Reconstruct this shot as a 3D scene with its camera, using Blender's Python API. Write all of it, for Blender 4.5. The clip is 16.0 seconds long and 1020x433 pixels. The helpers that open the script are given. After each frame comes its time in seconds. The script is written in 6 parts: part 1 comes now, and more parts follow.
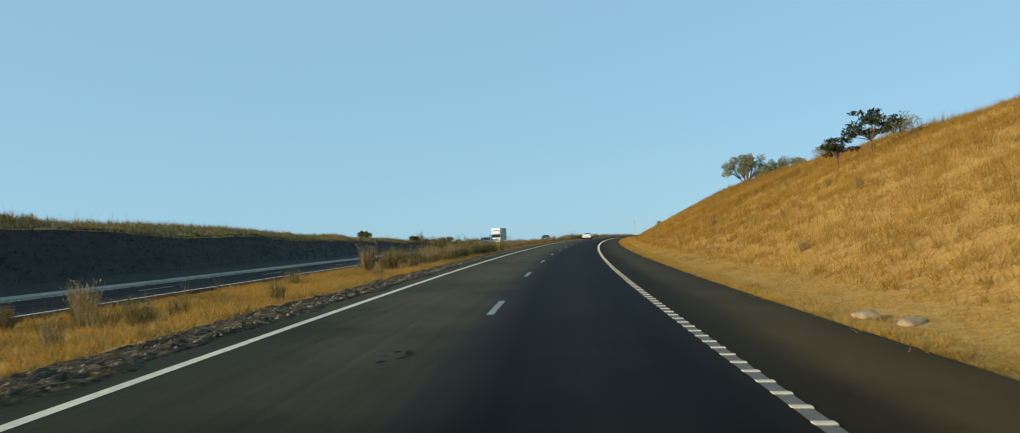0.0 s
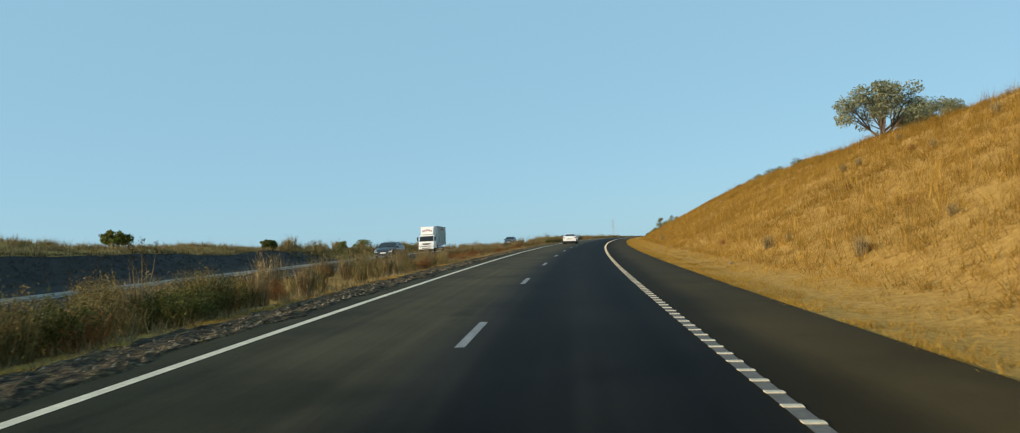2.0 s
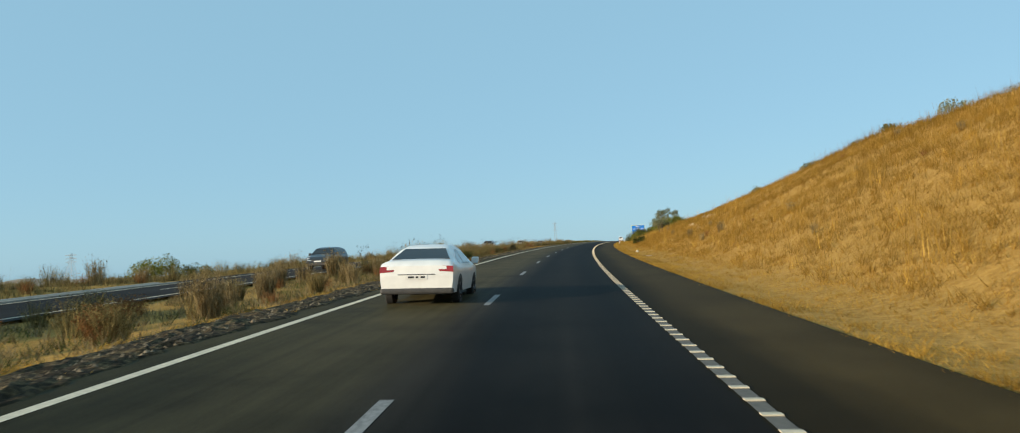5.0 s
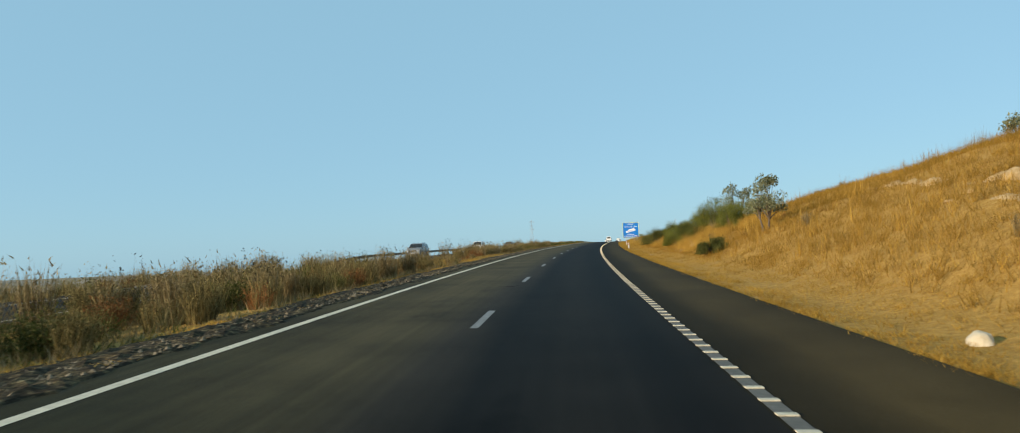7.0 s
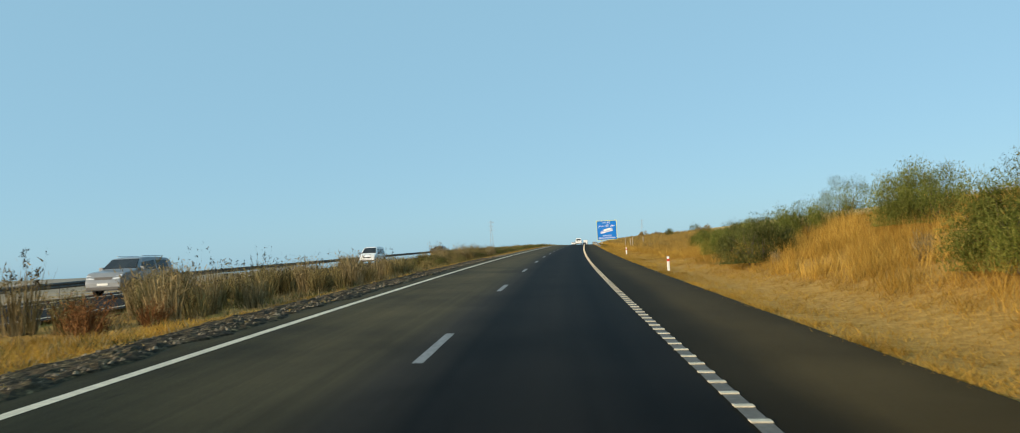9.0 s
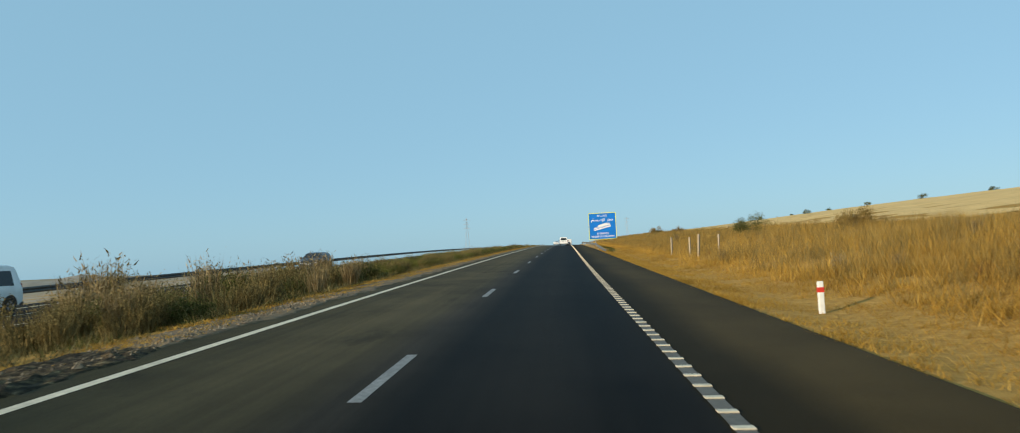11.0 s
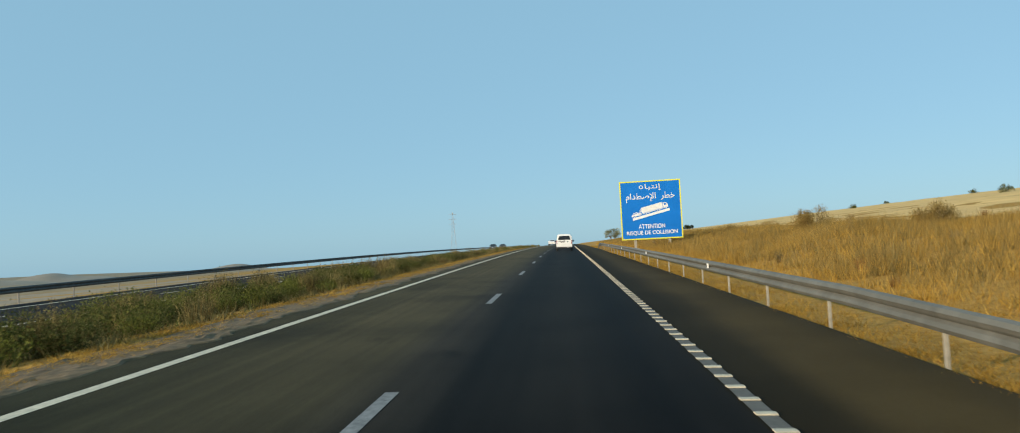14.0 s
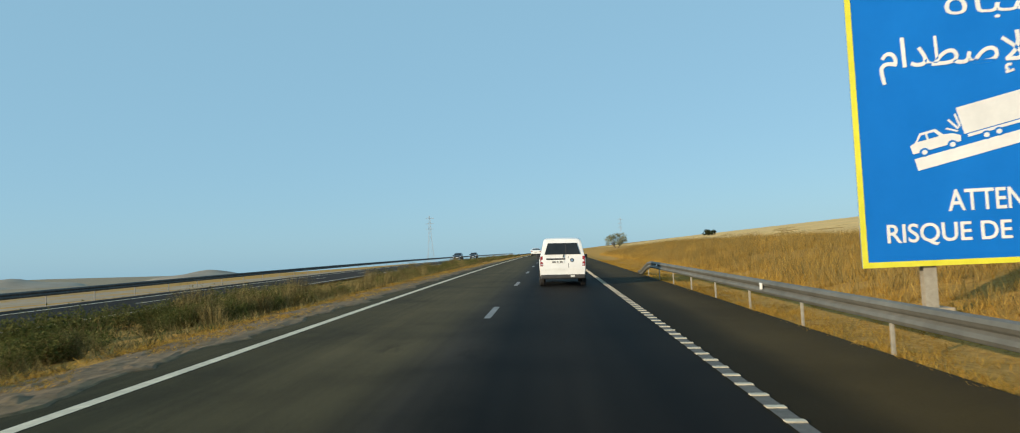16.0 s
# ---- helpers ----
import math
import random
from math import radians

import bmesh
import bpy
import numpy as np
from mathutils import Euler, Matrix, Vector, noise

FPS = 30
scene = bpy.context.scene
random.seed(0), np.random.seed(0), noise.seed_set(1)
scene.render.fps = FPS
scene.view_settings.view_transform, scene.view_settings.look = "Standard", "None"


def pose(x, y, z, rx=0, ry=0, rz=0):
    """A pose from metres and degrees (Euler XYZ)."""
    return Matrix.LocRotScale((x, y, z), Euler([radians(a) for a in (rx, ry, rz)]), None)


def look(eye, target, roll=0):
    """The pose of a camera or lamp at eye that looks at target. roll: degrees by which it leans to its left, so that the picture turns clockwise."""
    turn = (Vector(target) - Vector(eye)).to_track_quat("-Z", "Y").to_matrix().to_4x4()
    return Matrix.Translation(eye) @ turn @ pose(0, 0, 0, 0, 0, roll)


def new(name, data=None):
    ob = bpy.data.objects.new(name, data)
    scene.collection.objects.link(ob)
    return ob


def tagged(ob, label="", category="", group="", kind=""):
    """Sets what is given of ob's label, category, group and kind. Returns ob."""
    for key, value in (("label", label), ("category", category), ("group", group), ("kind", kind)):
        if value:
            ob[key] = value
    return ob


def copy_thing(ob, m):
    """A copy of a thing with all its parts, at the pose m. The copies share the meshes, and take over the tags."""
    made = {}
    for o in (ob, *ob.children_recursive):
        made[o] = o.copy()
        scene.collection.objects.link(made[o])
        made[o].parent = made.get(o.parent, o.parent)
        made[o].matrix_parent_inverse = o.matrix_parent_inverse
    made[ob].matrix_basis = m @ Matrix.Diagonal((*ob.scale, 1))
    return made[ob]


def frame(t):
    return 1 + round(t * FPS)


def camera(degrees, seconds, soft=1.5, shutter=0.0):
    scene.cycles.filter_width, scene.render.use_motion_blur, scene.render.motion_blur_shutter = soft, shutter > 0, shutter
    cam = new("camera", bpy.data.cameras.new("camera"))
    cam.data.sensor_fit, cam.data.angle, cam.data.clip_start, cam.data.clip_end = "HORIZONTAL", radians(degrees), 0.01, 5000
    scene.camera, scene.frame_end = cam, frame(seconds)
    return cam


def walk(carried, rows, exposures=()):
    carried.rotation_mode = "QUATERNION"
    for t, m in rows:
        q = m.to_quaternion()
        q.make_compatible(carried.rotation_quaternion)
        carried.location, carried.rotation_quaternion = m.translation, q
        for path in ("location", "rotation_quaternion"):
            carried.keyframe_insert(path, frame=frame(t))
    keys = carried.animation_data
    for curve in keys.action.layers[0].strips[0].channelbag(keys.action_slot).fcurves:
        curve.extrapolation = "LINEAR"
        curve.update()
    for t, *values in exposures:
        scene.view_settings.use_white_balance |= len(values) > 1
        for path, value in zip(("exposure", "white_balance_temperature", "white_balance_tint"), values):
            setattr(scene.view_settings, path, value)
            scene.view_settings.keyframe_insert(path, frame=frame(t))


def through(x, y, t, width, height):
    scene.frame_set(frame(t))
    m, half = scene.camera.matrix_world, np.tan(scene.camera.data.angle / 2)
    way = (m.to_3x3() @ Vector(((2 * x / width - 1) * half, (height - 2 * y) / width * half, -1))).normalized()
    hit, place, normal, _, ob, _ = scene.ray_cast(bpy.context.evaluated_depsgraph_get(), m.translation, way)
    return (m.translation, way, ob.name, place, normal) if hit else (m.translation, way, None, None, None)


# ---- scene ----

# ------------------------------------------------------------------ the road's line
# s runs along the line of dashes from the first camera place, o is metres to its right.
CURVE_S = np.arange(-50.0, 751.0, 50.0)
CURVE = np.array([10.5, 10.2, 7.94, 7.21, 8.41, 7.28, 5.97, 4.56, 1.53, -0.40, 0.62, 1.12, 0.51, 0.28, 0.21, 0.19, 0.19]) * 1e-4
SAG_S = np.arange(-50.0, 751.0, 100.0)
SAG = np.array([2.11, -0.28, -4.98, -5.55, -2.18, -8.49, -4.44, -1.91, -0.99]) * 1e-5
GRADE0 = 0.036
CROSSFALL = 0.025
EYE = 1.596
GRID = np.arange(-200.0, 1600.0, 2.0)


def integrate(values, start):
    total = np.cumsum(values) * 2.0
    return total - total[np.argmin(abs(GRID))] + start


LINE_TH = integrate(np.where((GRID > -60) & (GRID < 760), np.interp(GRID, CURVE_S, CURVE), 0), 0)
LINE_GR = integrate(np.where(GRID < 640, np.interp(GRID, SAG_S, SAG), 0), GRADE0)
LINE_X = integrate(np.sin(LINE_TH), 0)
LINE_Y = integrate(np.cos(LINE_TH), 0)
LINE_Z = integrate(LINE_GR, 0)


def heading(s):
    return np.interp(s, GRID, LINE_TH)


def place(s, o, up=0.0):
    """World places from road places: up is height over the road's axis."""
    s, o, up = np.broadcast_arrays(np.asarray(s, float), np.asarray(o, float), np.asarray(up, float))
    th = heading(s)
    return np.stack([np.interp(s, GRID, LINE_X) + o * np.cos(th), np.interp(s, GRID, LINE_Y) - o * np.sin(th),
                     np.interp(s, GRID, LINE_Z) + up], -1)


def at_road(s, o, up=0.0, turn=0.0):
    """The pose of a thing that faces along the road at s, o."""
    p = place(s, o, up)
    return pose(p[0], p[1], p[2], 0, 0, -math.degrees(float(heading(s))) + turn)


# ------------------------------------------------------------------ camera
cam = camera(68.66, 16.0, soft=1.0, shutter=0.06)
DRIVE = [  # seconds, s, o, yaw from the road's heading, pitch, roll
    (0.0, 0.01, 1.402, 3.03, 1.45, -2.63),
    (0.5, 13.89, 1.479, 3.30, 1.43, -2.89),
    (1.0, 28.37, 1.540, 3.38, 1.44, -2.94),
    (1.5, 42.39, 1.616, 3.56, 1.68, -2.68),
    (2.0, 56.35, 1.602, 4.03, 1.42, -2.76),
    (2.5, 70.29, 1.454, 3.87, 1.53, -2.29),
    (3.0, 84.52, 1.464, 3.70, 1.44, -2.51),
    (3.5, 98.77, 1.476, 3.41, 1.39, -2.62),
    (4.0, 112.55, 1.538, 2.95, 1.52, -2.64),
    (6.5, 182.95, 1.772, 4.08, 1.30, -2.69),
    (7.0, 196.86, 1.691, 3.95, 1.30, -2.64),
    (7.5, 210.92, 1.639, 3.82, 1.17, -2.71),
    (8.0, 224.93, 1.727, 3.69, 1.13, -2.84),
    (8.5, 238.40, 1.824, 3.45, 1.12, -2.74),
    (9.0, 252.24, 1.866, 3.19, 1.27, -2.71),
    (11.5, 319.99, 2.138, 3.28, 1.05, -2.95),
    (12.0, 333.44, 2.165, 3.19, 1.03, -2.99),
    (12.5, 346.75, 2.125, 3.62, 0.99, -2.99),
    (13.0, 360.23, 2.035, 3.89, 0.91, -3.03),
    (13.5, 373.69, 1.930, 4.00, 0.77, -2.95),
    (14.0, 387.20, 1.860, 4.04, 0.83, -2.84),
    (14.5, 400.56, 1.700, 3.97, 0.67, -2.81),
    (15.0, 414.00, 1.604, 3.79, 0.66, -2.79),
    (15.5, 427.39, 1.545, 3.58, 0.82, -2.73),
    (16.0, 440.60, 1.458, 2.98, 1.27, -2.53),
]


def eye_pose(s, o, yaw, pitch, roll):
    p = place(s, o, EYE - CROSSFALL * o)
    yaw = radians(yaw) - float(heading(s))
    pitch = radians(pitch) + math.atan(GRADE0)
    way = Vector((-math.sin(yaw) * math.cos(pitch), math.cos(yaw) * math.cos(pitch), math.sin(pitch)))
    return look(Vector(p), Vector(p) + way, roll)


walk(cam, [(t, eye_pose(s, o, yaw, pitch, roll)) for t, s, o, yaw, pitch, roll in DRIVE],
     exposures=[(0.0, 1.0, 6520, 10), (2.0, 1.0, 6640, 10), (9.0, 1.0, 6640, 10), (11.5, 0.9, 6520, 10), (16.0, 0.9, 6520, 10)])

# ------------------------------------------------------------------ light
SUN_AZ = 25.0      # the shadows fall this many degrees from world x towards world y
SUN_EL = 13.5
world = bpy.data.worlds.new("sky")
scene.world = world
world.use_nodes = True
wn = world.node_tree
sky = wn.nodes.new("ShaderNodeTexSky")
sky.sky_type = "NISHITA"
sky.sun_disc = False
sky.sun_elevation = radians(SUN_EL)
sky.sun_rotation = radians(90 + 180 - SUN_AZ)
sky.altitude = 1500
sky.air_density, sky.dust_density, sky.ozone_density = 1.0, 3.0, 2.0
haze = wn.nodes.new("ShaderNodeMixRGB")   # even blue haze over the clear sky
haze.inputs[0].default_value = 0.8
haze.inputs[2].default_value = (1.46, 2.74, 3.56, 1)
wn.links.new(sky.outputs[0], haze.inputs[1])
wn.links.new(haze.outputs[0], wn.nodes["Background"].inputs[0])
wn.nodes["Background"].inputs[1].default_value = 0.104
sun_data = bpy.data.lights.new("sun", "SUN")
sun_data.energy, sun_data.angle, sun_data.color = 2.9, radians(0.6), (1.0, 0.83, 0.6)
sun_lamp = new("sun", sun_data)
sun_way = Vector((math.cos(radians(SUN_AZ)) * math.cos(radians(SUN_EL)), math.sin(radians(SUN_AZ)) * math.cos(radians(SUN_EL)), -math.sin(radians(SUN_EL))))
sun_lamp.matrix_world = look((-60, -30, 60), Vector((-60, -30, 60)) + sun_way)


# ------------------------------------------------------------------ materials
def mat(name, build):
    m = bpy.data.materials.new(name)
    m.use_nodes = True
    build(m.node_tree, m.node_tree.nodes["Principled BSDF"])
    return m


def add(tree, kind, **props):
    n = tree.nodes.new(kind)
    for key, value in props.items():
        n.inputs[key].default_value = value
    return n


def ramp(tree, fac, stops):
    r = tree.nodes.new("ShaderNodeValToRGB")
    el = r.color_ramp.elements
    el[0].position, el[0].color = stops[0][0], (*stops[0][1], 1)
    el[1].position, el[1].color = stops[-1][0], (*stops[-1][1], 1)
    for p, c in stops[1:-1]:
        e = el.new(p)
        e.color = (*c, 1)
    tree.links.new(fac, r.inputs[0])
    return r.outputs[0]


def mix(tree, fac, a, b, kind="MIX"):
    m = tree.nodes.new("ShaderNodeMixRGB")
    m.blend_type = kind
    for sock, v in zip(m.inputs, (fac, a, b)):
        if isinstance(v, bpy.types.NodeSocket):
            tree.links.new(v, sock)
        else:
            sock.default_value = v if isinstance(v, float) else (*v, 1)
    return m.outputs[0]


def noise_of(tree, scale, detail=4.0, rough=0.6, coords="Object", stretch=None):
    tc = tree.nodes.new("ShaderNodeTexCoord")
    out = tc.outputs[coords]
    if stretch:
        mp = add(tree, "ShaderNodeMapping", Scale=stretch)
        tree.links.new(out, mp.inputs[0])
        out = mp.outputs[0]
    n = add(tree, "ShaderNodeTexNoise", Scale=scale, Detail=detail, Roughness=rough)
    tree.links.new(out, n.inputs["Vector"])
    return n.outputs["Fac"]


def bump(tree, bsdf, height, strength=0.3, dist=0.02):
    b = add(tree, "ShaderNodeBump", Strength=strength, Distance=dist)
    tree.links.new(height, b.inputs["Height"])
    tree.links.new(b.outputs[0], bsdf.inputs["Normal"])


def surface(low, high, rough=0.7, scale=6.0, metal=0.0, bumps=0.2, dist=0.01, coat=0.0, spec=0.5):
    """Two-tone grainy surface."""
    def build(t, b):
        n1 = noise_of(t, scale, 5.0, 0.65)
        n2 = noise_of(t, scale * 0.13, 3.0, 0.5)
        c = ramp(t, n1, [(0.3, low), (0.7, high)])
        shade = ramp(t, n2, [(0.3, (0.82,) * 3), (0.7, (1.0,) * 3)])
        t.links.new(mix(t, 1.0, c, shade, "MULTIPLY"), b.inputs["Base Color"])
        b.inputs["Roughness"].default_value = rough
        b.inputs["Metallic"].default_value = metal
        b.inputs["Coat Weight"].default_value = coat
        b.inputs["Specular IOR Level"].default_value = spec
        if bumps:
            bump(t, b, n1, bumps, dist)
    return build


def carriageway(t, b):
    """Grey sun-bleached fast lane, darker oily slow lane, with tyre tracks along it."""
    uv = t.nodes.new("ShaderNodeUVMap")
    split = t.nodes.new("ShaderNodeSeparateXYZ")
    t.links.new(uv.outputs[0], split.inputs[0])
    wander = add(t, "ShaderNodeTexNoise", Scale=0.25, Detail=3.0)
    mp = add(t, "ShaderNodeMapping", Scale=(1.0, 0.12, 1.0))
    t.links.new(uv.outputs[0], mp.inputs[0])
    t.links.new(mp.outputs[0], wander.inputs["Vector"])
    shift = add(t, "ShaderNodeMath")
    shift.operation = "MULTIPLY_ADD"
    shift.inputs[1].default_value = 0.7
    t.links.new(wander.outputs["Fac"], shift.inputs[0])
    t.links.new(split.outputs[0], shift.inputs[2])
    lane = add(t, "ShaderNodeMapRange")
    lane.inputs["From Min"].default_value, lane.inputs["From Max"].default_value = -4.3, 4.3
    t.links.new(shift.outputs[0], lane.inputs["Value"])
    wear = ramp(t, lane.outputs[0], [(0.0, (1.84, 1.6, 0.86)), (0.2, (1.46, 1.3, 0.71)), (0.32, (1.82, 1.62, 0.92)), (0.45, (1.46, 1.34, 0.82)),
                                     (0.53, (0.78, 0.75, 0.65)), (0.62, (0.2, 0.215, 0.23)), (0.75, (0.32, 0.325, 0.325)), (0.86, (0.14, 0.155, 0.175)), (0.97, (0.28, 0.28, 0.265))])
    grain = noise_of(t, 60.0, 4.0, 0.7)
    patch = noise_of(t, 0.35, 5.0, 0.6)
    c = ramp(t, grain, [(0.3, (0.017, 0.017, 0.016)), (0.75, (0.044, 0.043, 0.039))])
    stain = ramp(t, patch, [(0.32, (0.6,) * 3), (0.5, (0.95,) * 3), (0.75, (1.25,) * 3)])
    mp2 = add(t, "ShaderNodeMapping", Scale=(5.0, 0.05, 1.0))
    t.links.new(uv.outputs[0], mp2.inputs[0])
    fine = add(t, "ShaderNodeTexNoise", Scale=1.0, Detail=4.0)
    t.links.new(mp2.outputs[0], fine.inputs["Vector"])
    streak = ramp(t, fine.outputs["Fac"], [(0.3, (0.78,) * 3), (0.55, (1.0,) * 3), (0.75, (1.18,) * 3)])
    stain = mix(t, 1.0, stain, streak, "MULTIPLY")
    mp3 = add(t, "ShaderNodeMapping", Scale=(0.55, 0.22, 1.0))   # scattered oil and tar stains
    t.links.new(uv.outputs[0], mp3.inputs[0])
    spots = add(t, "ShaderNodeTexNoise", Scale=1.0, Detail=6.0, Roughness=0.72)
    t.links.new(mp3.outputs[0], spots.inputs["Vector"])
    stain = mix(t, 1.0, stain, ramp(t, spots.outputs["Fac"], [(0.6, (1.0,) * 3), (0.67, (0.62,) * 3), (0.8, (0.45,) * 3)]), "MULTIPLY")
    t.links.new(mix(t, 1.0, mix(t, 1.0, c, stain, "MULTIPLY"), wear, "MULTIPLY"), b.inputs["Base Color"])
    b.inputs["Roughness"].default_value = 0.6
    b.inputs["Diffuse Roughness"].default_value = 1.0
    b.inputs["Specular IOR Level"].default_value = 0.015
    bump(t, b, grain, 0.35, 0.006)


def asphalt(low, high, rough):
    def build(t, b):
        grain = noise_of(t, 60.0, 4.0, 0.7)
        patch = noise_of(t, 0.35, 5.0, 0.6)
        c = ramp(t, grain, [(0.3, low), (0.75, high)])
        stain = ramp(t, patch, [(0.35, (0.72,) * 3), (0.6, (1.0,) * 3), (0.8, (1.12,) * 3)])
        t.links.new(mix(t, 1.0, c, stain, "MULTIPLY"), b.inputs["Base Color"])
        b.inputs["Roughness"].default_value = rough
        b.inputs["Diffuse Roughness"].default_value = 1.0
        b.inputs["Specular IOR Level"].default_value = 0.015
        bump(t, b, grain, 0.35, 0.006)
    return build


def shoulder_build(t, b):
    """Brown dusty asphalt, swept darker beside the edge line."""
    asphalt((0.0146, 0.0126, 0.0066), (0.038, 0.0335, 0.0185), 0.65)(t, b)
    base = b.inputs["Base Color"].links[0].from_socket
    uv = t.nodes.new("ShaderNodeUVMap")
    split = t.nodes.new("ShaderNodeSeparateXYZ")
    t.links.new(uv.outputs[0], split.inputs[0])
    mp = add(t, "ShaderNodeMapping", Scale=(0.6, 0.09, 1.0))
    t.links.new(uv.outputs[0], mp.inputs[0])
    drift = add(t, "ShaderNodeTexNoise", Scale=1.0, Detail=4.0)
    t.links.new(mp.outputs[0], drift.inputs["Vector"])
    across = add(t, "ShaderNodeMath")
    across.operation = "MULTIPLY_ADD"
    across.inputs[1].default_value = 1.2
    t.links.new(drift.outputs["Fac"], across.inputs[0])
    t.links.new(split.outputs[0], across.inputs[2])
    span = add(t, "ShaderNodeMapRange")
    span.inputs["From Min"].default_value, span.inputs["From Max"].default_value = 3.9, 6.7
    t.links.new(across.outputs[0], span.inputs["Value"])
    dust = ramp(t, span.outputs[0], [(0.0, (0.42, 0.44, 0.46)), (0.28, (0.56, 0.57, 0.58)), (0.5, (1.3, 1.24, 1.1)), (0.75, (1.25, 1.2, 1.1)), (1.0, (0.88, 0.86, 0.8))])
    t.links.new(mix(t, 1.0, base, dust, "MULTIPLY"), b.inputs["Base Color"])


M_LANES = mat("worn_asphalt", carriageway)
M_ASPHALT = mat("asphalt", asphalt((0.022, 0.022, 0.022), (0.052, 0.051, 0.049), 0.8))
M_SHOULDER = mat("shoulder_asphalt", shoulder_build)
M_PAINT = mat("road_paint", surface((0.52, 0.45, 0.32), (0.79, 0.69, 0.5), 0.6, 9.0))
M_DASH = mat("traffic_worn_dash_paint", surface((0.12, 0.117, 0.11), (0.31, 0.302, 0.283), 0.7, 12.0))
M_PAINT_WORN = mat("worn_road_paint", surface((0.085, 0.078, 0.064), (0.155, 0.142, 0.118), 0.8, 14.0))


def ground_build(t, b):
    big = noise_of(t, 0.09, 5.0, 0.6)
    fine = noise_of(t, 5.0, 6.0, 0.7)
    straw = ramp(t, fine, [(0.25, (0.24, 0.13, 0.03)), (0.55, (0.42, 0.245, 0.064)), (0.8, (0.58, 0.37, 0.12))])
    earth = ramp(t, fine, [(0.3, (0.28, 0.155, 0.036)), (0.7, (0.5, 0.3, 0.08))])
    k = ramp(t, big, [(0.4, (0, 0, 0)), (0.62, (1, 1, 1))])
    place_of = t.nodes.new("ShaderNodeNewGeometry")
    sides = t.nodes.new("ShaderNodeSeparateXYZ")
    t.links.new(place_of.outputs["Position"], sides.inputs[0])
    west = add(t, "ShaderNodeMapRange")
    west.inputs["From Min"].default_value, west.inputs["From Max"].default_value = -20.0, -75.0
    t.links.new(sides.outputs[0], west.inputs["Value"])
    plain = ramp(t, big, [(0.3, (0.2, 0.17, 0.12)), (0.7, (0.34, 0.28, 0.19))])   # land to the west, distance haze put in as a greyer colour
    t.links.new(mix(t, west.outputs[0], mix(t, k, straw, earth), plain), b.inputs["Base Color"])
    b.inputs["Roughness"].default_value = 0.95
    b.inputs["Specular IOR Level"].default_value = 0.1
    bump(t, b, fine, 0.8, 0.08)


M_GROUND = mat("dry_ground", ground_build)

# ------------------------------------------------------------------ mesh helpers


def mesh_of(name, verts, faces, material, smooth=False):
    me = bpy.data.meshes.new(name)
    me.from_pydata([tuple(v) for v in verts], [], faces)
    for m in (material if isinstance(material, (list, tuple)) else [material]):
        me.materials.append(m)
    if smooth:
        me.polygons.foreach_set("use_smooth", [True] * len(me.polygons))
    me.update()
    return me


def strip(name, s_values, profile, material, smooth=False):
    """A sheet along the road: profile is a list of (o, up)."""
    s_values = np.asarray(s_values, float)
    n, m = len(s_values), len(profile)
    v = np.concatenate([place(s_values, o, up) for o, up in profile]).reshape(m, n, 3)
    faces = [(j * n + i, (j + 1) * n + i, (j + 1) * n + i + 1, j * n + i + 1) for j in range(m - 1) for i in range(n - 1)]
    me = mesh_of(name, v.reshape(-1, 3), faces, material, smooth)
    across = np.repeat([o for o, up in profile], n)
    along = np.tile(s_values, m)
    loops = np.empty(len(me.loops), int)
    me.loops.foreach_get("vertex_index", loops)
    me.uv_layers.new(name="road").data.foreach_set("uv", np.stack([across[loops], along[loops]], -1).ravel())
    return me


# ------------------------------------------------------------------ ground
RIGHT_S = [60.0, 120.0, 200.0, 230.0, 255.0, 280.0, 310.0]
RIGHT_O = [6.0, 7.4, 9.0, 14.0, 20.0, 26.0, 34.0, 80.0, 160.0]
RIGHT_Z = np.array([[-0.17, -0.30, 0.0, 2.35, 5.1, 7.5, 8.8, 11.0, 13.0],
                    [-0.17, -0.30, 0.0, 2.35, 5.3, 7.9, 8.9, 11.0, 13.0],
                    [-0.17, -0.30, 0.0, 2.4, 5.35, 8.0, 8.9, 10.5, 13.0],
                    [-0.17, -0.30, 0.0, 2.1, 4.3, 6.0, 6.9, 9.0, 12.0],
                    [-0.17, -0.30, 0.0, 1.8, 3.7, 5.0, 5.8, 8.0, 10.0],
                    [-0.17, -0.30, 0.0, 1.4, 2.5, 3.2, 4.0, 7.5, 9.0],
                    [-0.17, -0.30, -0.1, 0.7, 1.15, 1.55, 2.2, 6.1, 6.8]])
LEFT_S = [35.0, 62.0, 85.0, 115.0, 150.0, 210.0, 330.0]
LEFT_O = [-160.0, -60.0, -32.0, -28.0, -24.6, -23.4, -13.3, -9.5, -5.6, -4.3]
